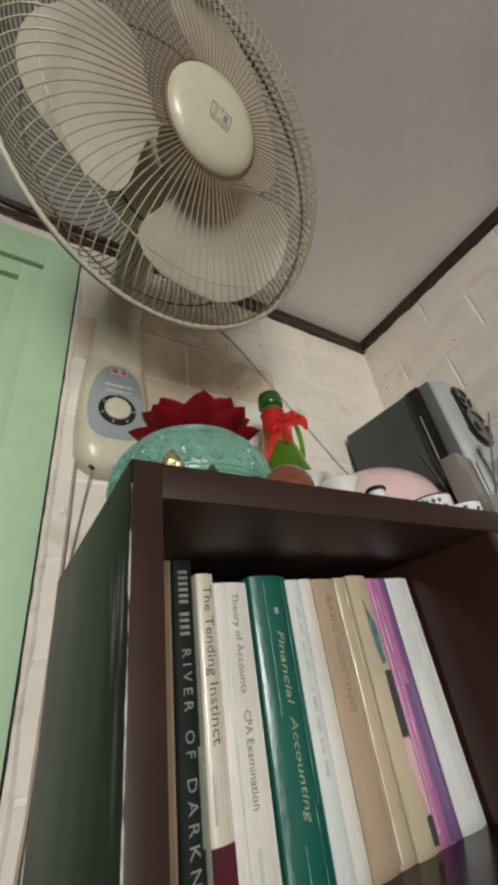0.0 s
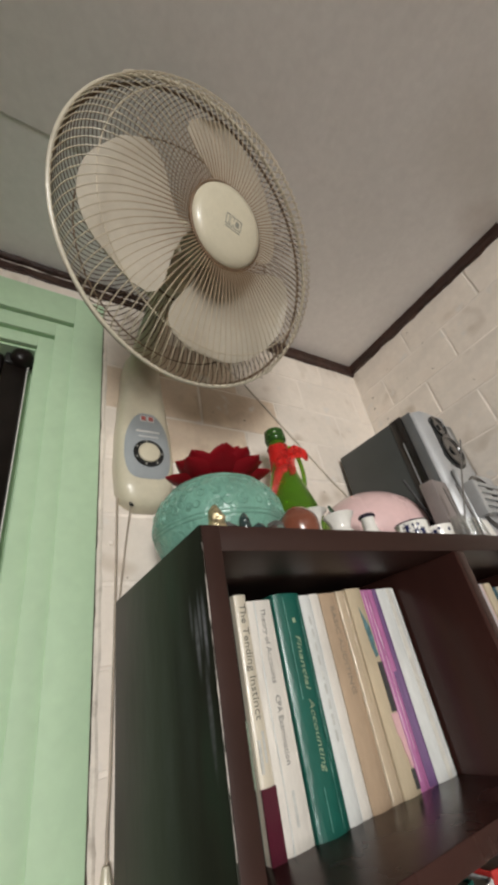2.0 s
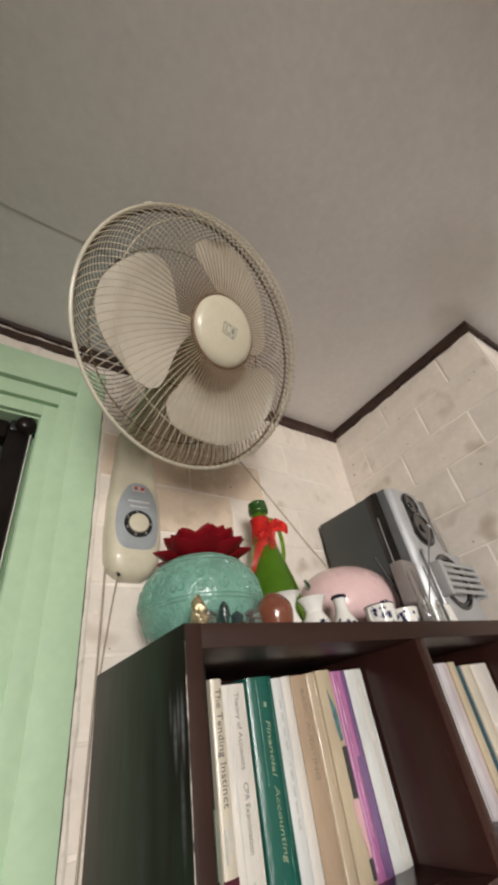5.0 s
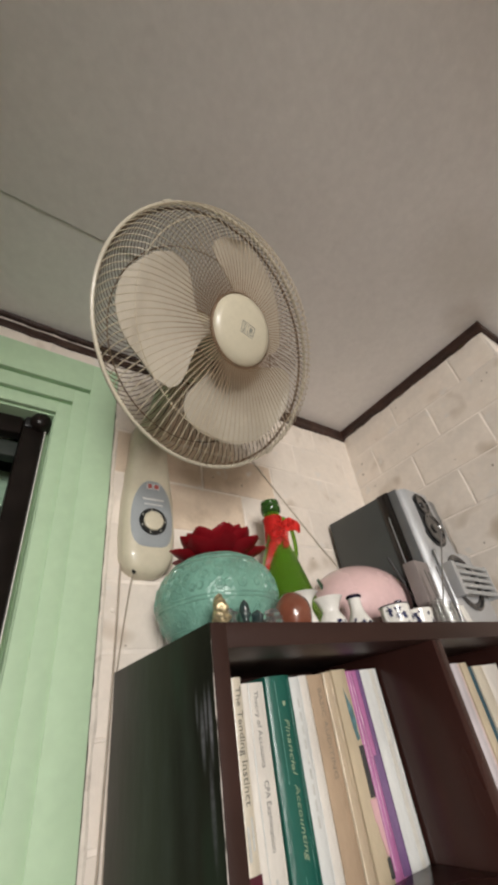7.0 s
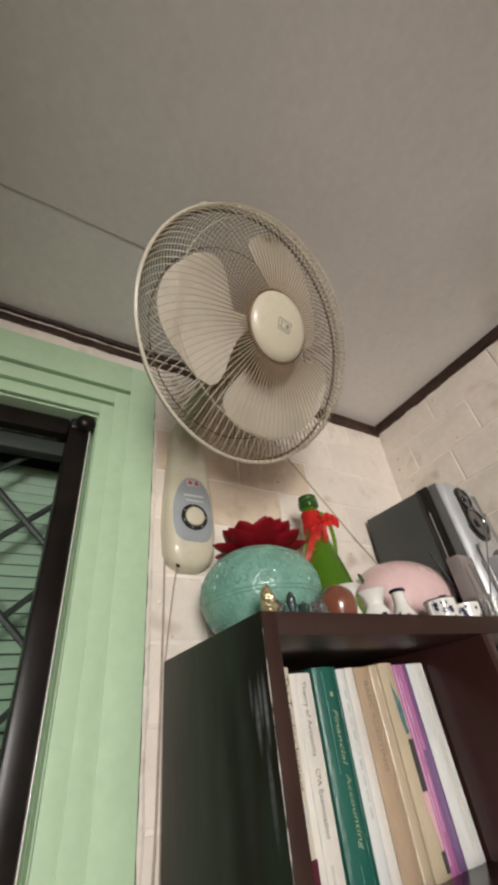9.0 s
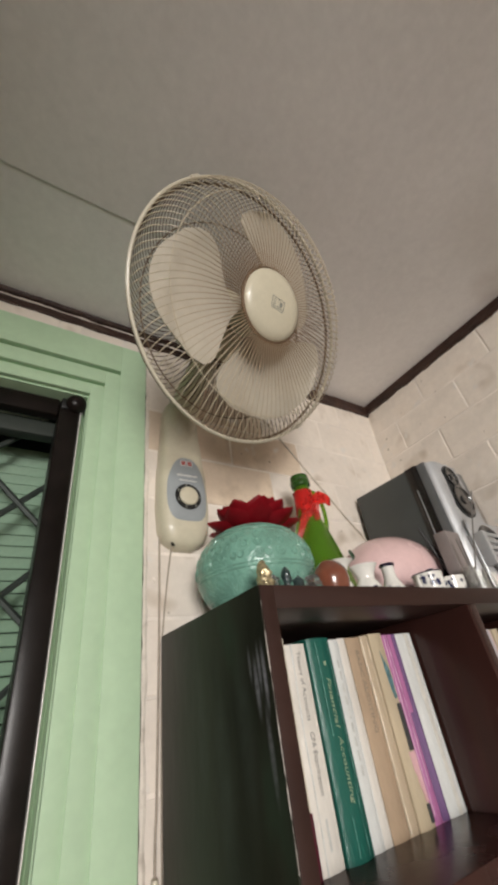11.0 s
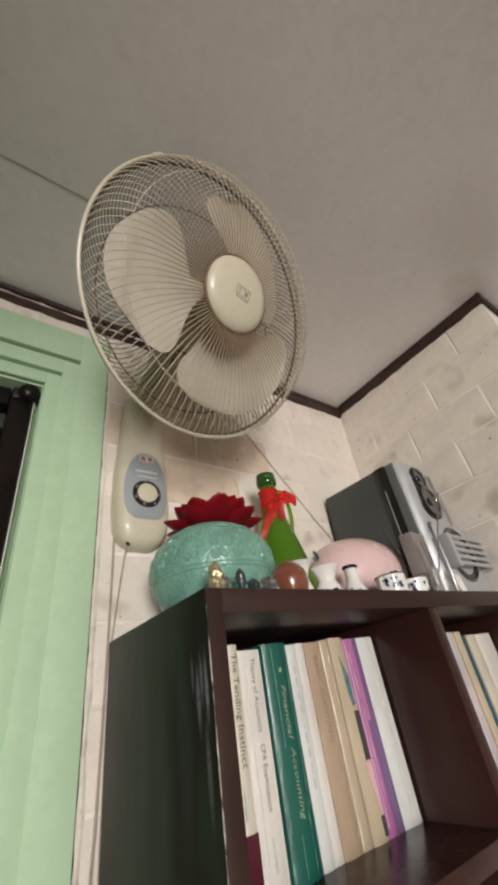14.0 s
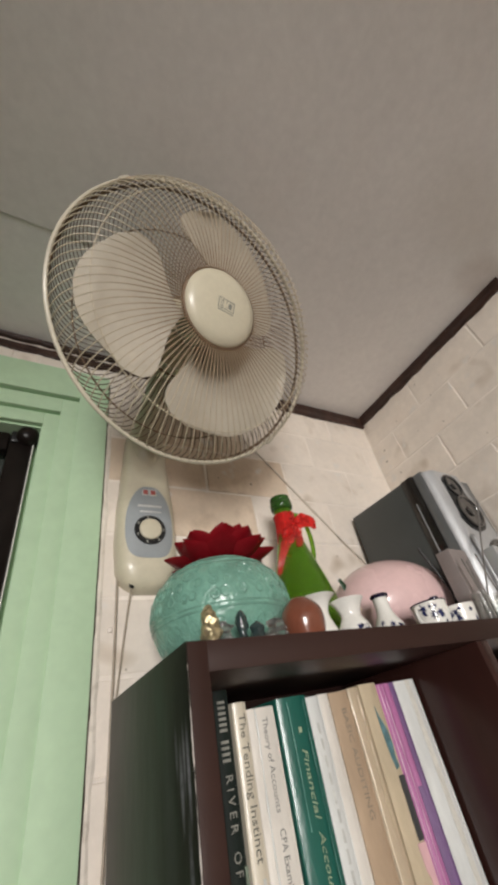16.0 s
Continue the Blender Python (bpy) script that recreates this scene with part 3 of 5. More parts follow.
# bare wood along the rubbed front arris, its highlight put into the pale colour
bm = bmesh.new()
pts = []
for i in range(60):
    z = 1.500 + i * 0.0036
    w = max(0.05, 0.45 + 1.1 * noise.noise(Vector((0, 0, z * 28))) + 0.7 * noise.noise(Vector((4, 0, z * 110))))
    pts.append((z, w))
tube(bm, [(0.0008, -0.0004, z) for z, w in pts], 0.00075, 5, taper=[w for z, w in pts])
part("worn_edge", bm, M_WORN_GLINT, case, "pale rubbed edge with its highlight in the colour")

# ---- books ----


def cover(name, colour, rough=0.35, coat=0.3, var=0.06):
    return mat(name, colour, rough, var + 0.05, 26, 220, 0.16 + 0.28 * coat, coat=coat, stretch=(1, 1, 0.35), rvar=0.08, stain=tuple(c * f for c, f in zip(colour, (0.66, 0.60, 0.52))), stain_amount=0.5, stain_scale=22)


COVERS = {}


def book(x0, x1, y, z, h, depth, material, label, hard=True, lean=0.0, tilt=0.0):
    """A book that shows its spine to the room: cover with spine and two boards, and the page block."""
    ob = thing("book", pose((x0 + x1) / 2, y, z, tilt, lean), label, "book", "books in the bookcase")
    w = (x1 - x0) / 2
    t = 0.0022 if hard else 0.0008
    bm = bmesh.new()
    box(bm, -w, -w + t, 0.003, depth, 0, h, 0.0006)
    box(bm, w - t, w, 0.003, depth, 0, h, 0.0006)
    # rounded spine
    k = 9
    bulge = min(0.006, w * 0.35) if hard else min(0.0025, w * 0.2)
    prof = [(-w + 2 * w * i / k, 0.0035 - bulge * math.sin(math.pi * i / k) ** 0.7 + bulge * 0.3) for i in range(k + 1)]
    for zz0, zz1 in ((0, h),):
        front0 = [bm.verts.new((px, py, zz0)) for px, py in prof]
        front1 = [bm.verts.new((px, py, zz1)) for px, py in prof]
        back0 = [bm.verts.new((px * 0.9, py + 0.0018, zz0)) for px, py in prof]
        back1 = [bm.verts.new((px * 0.9, py + 0.0018, zz1)) for px, py in prof]
        for i in range(k):
            bm.faces.new((front0[i], front0[i + 1], front1[i + 1], front1[i]))
            bm.faces.new((back0[i], back1[i], back1[i + 1], back0[i + 1]))
            bm.faces.new((front1[i], front1[i + 1], back1[i + 1], back1[i]))
            bm.faces.new((front0[i], back0[i], back0[i + 1], front0[i + 1]))
    COVERS[ob.name] = part("cover", bm, material, ob)
    inset = 0.003 if hard else 0.0003
    part("pages", box(bmesh.new(), -w + t + 0.0002, w - t - 0.0002, 0.006, depth - inset, inset, h - inset), M_PAGES, ob, "cream page edges")
    ob["face"] = 0.0035 - bulge * 0.7
    return ob


def spine_words(ob, words, size, z, end, material, x=0.0, shear=0.0):
    """Words that run from height z down to the height end."""
    t = lettering(words, size, material, COVERS[ob.name], Matrix(), shear=shear)
    xs = [v.co.x for v in t.data.vertices]
    t.data.transform(spine_frame(x, ob["face"] - 0.0004, z) @ Matrix.Diagonal(((z - end) / (max(xs) - min(xs)), 1, 1, 1)) @ Matrix.Translation((-min(xs), 0, 0)))
    return t


def spine_fold_highlight(ob, x, z0, z1, material=None, r=0.0012):
    """A pale tube along the fold of a clear plastic wrapper on the spine, its highlight put into the colour."""
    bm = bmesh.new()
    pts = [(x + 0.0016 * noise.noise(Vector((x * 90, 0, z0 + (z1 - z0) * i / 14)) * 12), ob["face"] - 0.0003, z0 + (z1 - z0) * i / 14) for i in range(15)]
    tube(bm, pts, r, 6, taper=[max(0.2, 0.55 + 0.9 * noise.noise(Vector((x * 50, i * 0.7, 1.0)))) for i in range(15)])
    return part("wrapper_fold", bm, material or M_WRAP, COVERS[ob.name], "pale line for the highlight on the plastic wrapper's fold", 60)


def spine_bar(ob, z0, z1, x0, x1, material, name="printed_bar", label="", proud=0.0006):
    return part(name, box(bmesh.new(), x0, x1, ob["face"] - proud, ob["face"] + 0.002, z0, z1), material, COVERS[ob.name], label)


K_DARK = cover("cover_dark_green_black", (0.013, 0.019, 0.016), 0.62, 0.0)
K_DARK.node_tree.nodes["Principled BSDF"].inputs["Specular IOR Level"].default_value = 0.22
K_CREAM = cover("cover_cream", (0.62, 0.56, 0.45))
K_WHITE = cover("cover_white", (0.70, 0.66, 0.60))
K_GREEN = cover("cover_teal_green", (0.012, 0.105, 0.080), 0.32, 0.3)
K_WHITE2 = cover("cover_cool_white", (0.66, 0.67, 0.65))
K_TAN = cover("cover_tan", (0.43, 0.315, 0.215))
K_TAN2 = cover("cover_pale_tan", (0.50, 0.40, 0.285))
K_BEIGE = cover("cover_beige", (0.52, 0.43, 0.30))
K_PINK = cover("cover_magenta", (0.47, 0.17, 0.36), 0.2, 0.8)
K_PINK2 = cover("cover_pale_pink", (0.66, 0.40, 0.42))
K_LILAC = cover("cover_lilac_grey", (0.56, 0.52, 0.54), var=0.14)
K_PINKISH = cover("cover_faded_pink", (0.62, 0.50, 0.48))
K_YELLOW = cover("cover_yellowed", (0.55, 0.465, 0.33))
K_VIOLET = cover("cover_violet", (0.18, 0.10, 0.23), 0.25, 0.6)
K_MAROON = cover("cover_maroon", (0.075, 0.008, 0.020))
K_BLUE = cover("cover_deep_blue", (0.018, 0.075, 0.105))
K_RED = cover("cover_red", (0.45, 0.035, 0.03))
INK = mat("black_ink", (0.05, 0.05, 0.05), 0.6, 0.1, 60, 300, 0)
INK_GREY = mat("grey_ink", (0.20, 0.195, 0.18), 0.6, 0.15, 60, 300, 0)
INK_GOLD = mat("gold_foil", (0.36, 0.42, 0.28), 0.4, 0.2, 60, 300, 0, metal=0.2)
INK_PALE = mat("pale_ink", (0.62, 0.60, 0.54), 0.6, 0.1, 60, 300, 0)
INK_DULL = mat("dull_pale_ink", (0.28, 0.275, 0.24), 0.6, 0.2, 60, 300, 0)
INK_BROWN = mat("brown_grey_ink", (0.26, 0.215, 0.165), 0.6, 0.15, 60, 300, 0)
INK_SOFT = mat("soft_black_ink", (0.13, 0.125, 0.105), 0.6, 0.1, 60, 300, 0)
K_MOSS = cover("cover_moss", (0.16, 0.20, 0.15))
# wrapper folds: their highlights are put into these pale colours
M_WRAP_GREEN = mat("fold_highlight_over_green", (0.14, 0.33, 0.28), 0.26, 0.2, 40, 200, 0.0, coat=0.3)
M_WRAP_PINK = mat("fold_highlight_over_pink", (0.66, 0.42, 0.58), 0.15, 0.2, 40, 200, 0.0, coat=0.6)
M_WRAP_CREAM = mat("fold_highlight_cream", (0.72, 0.62, 0.47), 0.14, 0.2, 40, 200, 0.0, coat=0.8)
M_WRAP = mat("fold_highlight", (0.66, 0.68, 0.66), 0.12, 0.1, 40, 200, 0.0, coat=0.8)
INK_FAINT = mat("faded_ink", (0.53, 0.53, 0.50), 0.6, 0.2, 60, 300, 0)
INK_TEAL = mat("teal_ink", (0.10, 0.20, 0.22), 0.5, 0.3, 90, 300, 0)

SY, BD = 0.4745, 0.165
book(0.272, 0.3080, SY + 0.010, SHELF, 0.258, BD, K_TAN, "tan hardback standing against the bookcase side")
b = book(0.3085, 0.3278, SY + 0.008, SHELF, 0.256, BD, K_DARK, "dark green and black novel with pale lettering")
for i in range(11):
    z = 0.2445 - i * 0.0052
    if i == 6:
        continue
    spine_bar(b, z - 0.0027, z, -0.0045, 0.0042, INK_DULL, label="pale author line")
spine_words(b, "R I V E R", 0.0110, 0.179, 0.135, INK_DULL, 0.0)
spine_words(b, "O F", 0.0110, 0.123, 0.106, INK_DULL, 0.0)
spine_words(b, "D A R K N E S S", 0.0110, 0.094, 0.010, INK_DULL, 0.0)
spine_bar(b, 0.055, 0.112, 0.0065, 0.0092, K_MOSS, "green_patch", "mossy green printed patch")
b = book(0.328, 0.3455, SY, SHELF, 0.240, BD, K_CREAM, "cream novel with black serif title and maroon foot")
spine_words(b, "The Tending Instinct", 0.0116, 0.229, 0.111, INK_SOFT, 0.001)
spine_bar(b, 0.074, 0.101, 0.0012, 0.0040, INK_FAINT)
spine_bar(b, 0.066, 0.094, -0.0046, -0.0016, INK_FAINT)
spine_bar(b, 0.0, 0.055, -0.0087, 0.0087, K_MAROON, "maroon_band", "maroon band at the foot of the spine")
b = book(0.3462, 0.3815, SY + 0.001, SHELF, 0.232, BD, K_WHITE, "white textbook with faint grey title", False)
spine_words(b, "Theory of Accounts", 0.0095, 0.222, 0.141, INK_GREY, 0.003)
spine_words(b, "CPA Examination", 0.0095, 0.129, 0.067, INK_GREY, 0.003)
spine_fold_highlight(b, -0.0085, 0.0, 0.232)
spine_bar(b, 0.018, 0.046, 0.000, 0.003, INK_FAINT)
b = book(0.3835, 0.4275, SY - 0.002, SHELF, 0.237, BD + 0.01, K_GREEN, "teal green hardback in a glossy plastic wrapper with gold title")
spine_words(b, "Financial", 0.0098, 0.186, 0.127, INK_GOLD, 0.003, 0.25)
spine_words(b, "Accounting", 0.0098, 0.119, 0.051, INK_GOLD, 0.003, 0.25)
spine_bar(b, 0.201, 0.2065, 0.001, 0.005, INK_GOLD)
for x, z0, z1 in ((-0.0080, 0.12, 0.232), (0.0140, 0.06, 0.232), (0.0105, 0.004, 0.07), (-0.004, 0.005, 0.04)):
    spine_fold_highlight(b, x, z0, z1, M_WRAP_GREEN, 0.0007)
b = book(0.4290, 0.4485, SY, SHELF, 0.234, BD, K_WHITE2, "white textbook with small worn title", False)
for i in range(9):
    spine_bar(b, 0.196 - i * 0.0155, 0.207 - i * 0.0155, -0.0015, 0.0015, INK_FAINT)
book(0.4488, 0.4640, SY + 0.001, SHELF, 0.235, BD, K_WHITE, "white paperback with a creased spine", False)
b = book(0.4645, 0.4955, SY, SHELF, 0.2345, BD, K_TAN, "tan textbook with faded lettering", False)
spine_words(b, "BASIC AUDITING", 0.0100, 0.216, 0.112, INK_BROWN, 0.002)
b = book(0.4960, 0.5160, SY + 0.001, SHELF, 0.236, BD, K_TAN2, "pale tan paperback in a shiny wrapper", False)
spine_bar(b, 0.10, 0.19, 0.003, 0.006, K_BEIGE)
spine_fold_highlight(b, -0.0075, 0.004, 0.235, M_WRAP_CREAM, 0.0024)
spine_fold_highlight(b, 0.0060, 0.15, 0.235, M_WRAP_CREAM, 0.0014)
b = book(0.5165, 0.5465, SY - 0.001, SHELF, 0.238, BD, K_BEIGE, "beige paperback with a blue-grey picture on the spine", False)
bm = bmesh.new()
extrude_outline(bm, [(0.0005, 0.212), (0.0040, 0.200), (0.0100, 0.186), (0.0118, 0.170), (0.0100, 0.158), (0.0118, 0.148), (0.0060, 0.146), (0.0030, 0.160), (0.0012, 0.180)], b["face"] - 0.0006, b["face"] + 0.001)
part("printed_picture", bm, INK_TEAL, COVERS[b.name], "blue-grey printed picture")
spine_bar(b, 0.083, 0.140, 0.0055, 0.0146, INK, "dark_label", "dark printed label")
spine_bar(b, 0.005, 0.024, 0.0085, 0.0146, INK, "dark_label", "dark printed label")
bm = bmesh.new()
extrude_outline(bm, [(0.0020, 0.0815), (0.0146, 0.0815), (0.0146, 0.026), (0.0105, 0.026), (0.0095, 0.036), (0.0070, 0.042), (0.0065, 0.055), (0.0035, 0.060), (0.0030, 0.072)], b["face"] - 0.0006, b["face"] + 0.001)
part("pink_patch", bm, K_PINK2, COVERS[b.name], "pink printed patch")
b = book(0.5470, 0.5630, SY, SHELF, 0.235, BD, K_PINK, "glossy magenta paperback on the shelf", False)
spine_fold_highlight(b, -0.004, 0.01, 0.234, M_WRAP_PINK)
spine_fold_highlight(b, 0.0035, 0.04, 0.234, M_WRAP_PINK)
b = book(0.5634, 0.5720, SY, SHELF, 0.235, BD, K_PINK, "thin glossy magenta paperback", False)
spine_bar(b, 0.001, 0.125, -0.0030, 0.0042, K_VIOLET, "violet_band", "violet lower half of the spine")
book(0.5724, 0.5815, SY, SHELF, 0.235, BD, K_VIOLET, "thin violet paperback on the shelf", False)
b = book(0.5820, 0.6215, SY, SHELF, 0.235, BD, K_WHITE2, "thick white paperback with a grey stripe", False)
spine_bar(b, 0.0, 0.235, 0.001, 0.009, INK_PALE, "grey_stripe")

shelf_row = [(0.700, 0.735, K_WHITE, "white paperback"), (0.736, 0.770, K_TAN, "tan paperback"), (0.771, 0.806, K_CREAM, "cream paperback"),
             (0.807, 0.836, K_WHITE2, "grey-white paperback"), (0.837, 0.866, K_LILAC, "mottled lilac-grey paperback"), (0.867, 0.877, K_PINKISH, "thin faded pink paperback"),
             (0.878, 0.900, K_YELLOW, "yellowed tan paperback"), (0.901, 0.919, K_BLUE, "deep teal-blue hardback"), (0.920, 0.955, K_CREAM, "cream hardback"), (0.956, 1.024, K_WHITE, "thick white hardback")]
for i, (x0, x1, m, s) in enumerate(shelf_row):
    book(x0, x1, SY - 0.004 + 0.003 * (i % 2), SHELF, 0.226 + (0.004 if 2 < i < 7 else -0.004), BD, m, s + " in the second bay", i % 3 == 1)
lower_row = [(0.030, K_TAN, "tan"), (0.036, K_WHITE, "white"), (0.025, K_DARK, "black"), (0.030, K_CREAM, "cream"), (0.020, K_MAROON, "maroon"), (0.034, K_BLUE, "blue"),
             (0.030, K_TAN2, "tan"), (0.028, K_CREAM, "cream"), (0.026, K_GREEN, "teal"), (0.029, K_WHITE2, "white"), (0.058, K_RED, "thick red")]
x0 = 0.262
for i, (w, m, s) in enumerate(lower_row):
    b = book(x0, x0 + w, 0.425, 1.125, 0.258 + 0.004 * ((i * 7) % 3), BD, m, s + " book on the lower shelf")
    x0 += w + 0.001
for z in (0.235, 0.212):
    spine_bar(b, z, z + 0.012, -0.012, 0.006, INK_PALE)

# ---- the wall fan ----
FAN_P = Vector((0.2817, 0.4373, 2.2815))
FAN_R, FAN_D, FAN_YAW, FAN_TILT = 0.2425, 0.1046, 10.6, -29.3
BLADE0 = 180.0
fan = thing("wall_fan", pose(0.288, WALL_Y, 1.886), "cream plastic wall fan with dusty wire guard, yellowed with age", "fan")
to_fan = fan.matrix_world.inverted()


def fpart(name, bm, material, label="", smooth=45, parent=None):
    """A part of the fan built in world coordinates."""
    bm.transform(to_fan)
    return part(name, bm, material, parent or fan, label, smooth)


# wall plate: a tall rounded body that narrows upwards
def plate_station(z):
    """Half width and front depth of the wall plate at height z."""
    keys = [(1.886, 0.018, 0.020), (1.890, 0.030, 0.028), (1.902, 0.044, 0.036), (1.925, 0.0525, 0.042), (1.975, 0.0555, 0.045), (2.04, 0.054, 0.044), (2.10, 0.049, 0.041), (2.16, 0.044, 0.040), (2.21, 0.0405, 0.042), (2.235, 0.036, 0.043), (2.25, 0.026, 0.040)]
    for (a, w0, d0), (b, w1, d1) in zip(keys, keys[1:]):
        if z <= b:
            u = max(0.0, (z - a) / (b - a))
            u = u * u * (3 - 2 * u)
            return w0 + (w1 - w0) * u, d0 + (d1 - d0) * u
    return keys[-1][1:]


bm = bmesh.new()
stations = [1.886 + 0.364 * i / 44 for i in range(45)]
rows = []
for z in stations:
    w, d = plate_station(z)
    row = []
    for j in range(25):
        a = math.pi * j / 24
        c, s = math.cos(a), math.sin(a)
        row.append(bm.verts.new((0.288 - math.copysign(abs(c) ** 0.62, c) * w, WALL_Y - 0.001 - d * abs(s) ** 0.50, z)))
    rows.append(row)
for r0, r1 in zip(rows, rows[1:]):
    for j in range(24):
        bm.faces.new((r0[j], r0[j + 1], r1[j + 1], r1[j]))
    bm.faces.new((r0[24], r0[0], r1[0], r1[24]))
bm.faces.new(rows[0])
bm.faces.new(list(reversed(rows[-1])))
fpart("wall_plate", bm, M_FAN)

# control panel, egg-shaped
bm = bmesh.new()
outline = []
for i in range(48):
    a = 2 * math.pi * i / 48
    s, c = math.sin(a), math.cos(a)
    z = 2.009 + 0.0735 * s
    w = 0.0445 if s < -0.2 else 0.0445 - 0.015 * ((s + 0.2) / 1.2) ** 1.5
    outline.append((0.288 + w * math.copysign(abs(c) ** (0.62 if s > 0 else 0.50), c), 2.009 + 0.0735 * math.copysign(abs(s) ** (0.8 if s > 0 else 0.70), s)))
k = 7
rings_v = []
for q in range(k + 1):
    u = 1 - q / k
    row = []
    for x, z in outline:
        xx, zz = 0.288 + (x - 0.288) * u, 2.009 + (z - 2.009) * u
        w, d = plate_station(zz)
        c = min(1.0, abs(xx - 0.288) / w)
        s = (1 - c ** (1 / 0.31)) ** 0.25 if c < 1 else 0
        row.append(bm.verts.new((xx, WALL_Y - 0.001 - d * max(0.0, s) - 0.0007, zz)))
    rings_v.append(row)
for r0, r1 in zip(rings_v, rings_v[1:-1]):
    for i in range(48):
        bm.faces.new((r0[i], r0[(i + 1) % 48], r1[(i + 1) % 48], r1[i]))
for v in rings_v[-1]:
    bm.verts.remove(v)
bm.faces.new(rings_v[-2])
panel = fpart("control_panel", bm, M_PANEL, "blue-grey control panel")
DIAL = (0.288, 0.6440, 1.988)
face_on = Matrix.Translation(DIAL) @ pose(0, 0, 0, 90)      # local z points to the room
bm = bmesh.new()
lathe(bm, [(0.0, 0.0), (0.0280, 0.0), (0.0290, 0.0010), (0.0280, 0.0024), (0.0205, 0.0024), (0.0, 0.0024)], 40, face_on)
dial_ring = fpart("dial_ring", bm, M_BLACKPL, "black dial ring with speed marks", parent=panel)
bm = bmesh.new()
lathe(bm, [(0.0202, 0.0024), (0.0205, 0.0050), (0.0195, 0.0066), (0.0170, 0.0074), (0.0, 0.0078)], 36, face_on)
fpart("dial_knob", bm, M_FAN, "cream control knob", parent=panel)
for i in range(6):
    a = radians(100 + 52 * i)
    bm = bmesh.new()
    box(bm, -0.0016, 0.0016, -0.0026, 0.0026, 0.0024, 0.0029)
    bm.transform(face_on @ Matrix.Translation((0.0246 * math.cos(a), 0.0246 * math.sin(a), 0)))
    fpart("speed_mark", bm, M_LOGO, parent=panel)
# maker's mark and model name as plain shapes
for x0, x1, z0, z1, m, nm in ((0.266, 0.311, 2.0355, 2.0395, M_WHITEPRINT, "printed_bar"), (0.270, 0.309, 2.0245, 2.027, M_WHITEPRINT, "printed_bar")):
    fpart(nm, box(bmesh.new(), x0, x1, 0.6435, 0.6500, z0, z1, 0.0006), m, parent=panel)
for x0, x1, m in ((0.2745, 0.2865, M_WHITEPRINT), (0.2885, 0.3015, M_WHITEPRINT), (0.2758, 0.2852, M_REDPRINT), (0.2898, 0.3002, M_REDPRINT)):
    d = 0.0012 if m is M_REDPRINT else 0.0
    fpart("printed_mark", box(bmesh.new(), x0, x1, 0.6438 - d * 0.4, 0.6500, 2.0615 + d, 2.0745 - d, 0.0008), m, parent=panel)
fpart("cord_grommet", lathe(bmesh.new(), [(0, 0.0), (0.005, 0.0), (0.006, 0.004), (0, 0.006)], 14, Matrix.Translation((0.262, 0.668, 1.897)) @ pose(0, 0, 0, 120)), M_BLACKPL)

# arm from plate to head
# local z of HEAD points along the fan's axis into the room
axis = Vector((math.sin(radians(FAN_YAW)) * math.cos(radians(FAN_TILT)), -math.cos(radians(FAN_YAW)) * math.cos(radians(FAN_TILT)), math.sin(radians(FAN_TILT))))
q = axis.to_track_quat("Z", "Y")
HEAD = Matrix.Translation(FAN_P) @ q.to_matrix().to_4x4()
bm = bmesh.new()
arm = smooth_path([(0.288, 0.692, 2.09), (0.288, 0.684, 2.14), (0.288, 0.667, 2.185), (0.288, 0.634, 2.222), (0.288, 0.58, 2.248), (0.288, 0.52, 2.262), (0.286, 0.475, 2.280)], 6)
tube(bm, arm, 0.030, 20, taper=[1.30 - 0.40 * i / (len(arm) - 1) for i in range(len(arm))])
fpart("arm", bm, M_FAN)
bm = bmesh.new()
lathe(bm, [(0, -0.075), (0.030, -0.073), (0.052, -0.064), (0.064, -0.045), (0.070, -0.01), (0.073, 0.030), (0.070, 0.036), (0.030, 0.040), (0, 0.040)], 36, HEAD)
fpart("motor_housing", bm, M_FAN)
bm = bmesh.new()
lathe(bm, [(0, 0.04), (0.012, 0.04), (0.012, 0.075), (0.034, 0.078), (0.040, 0.085), (0.040, 0.128), (0.034, 0.138), (0, 0.142)], 28, HEAD)
spinner = fpart("spinner", bm, M_BLADE, "cream blade hub")

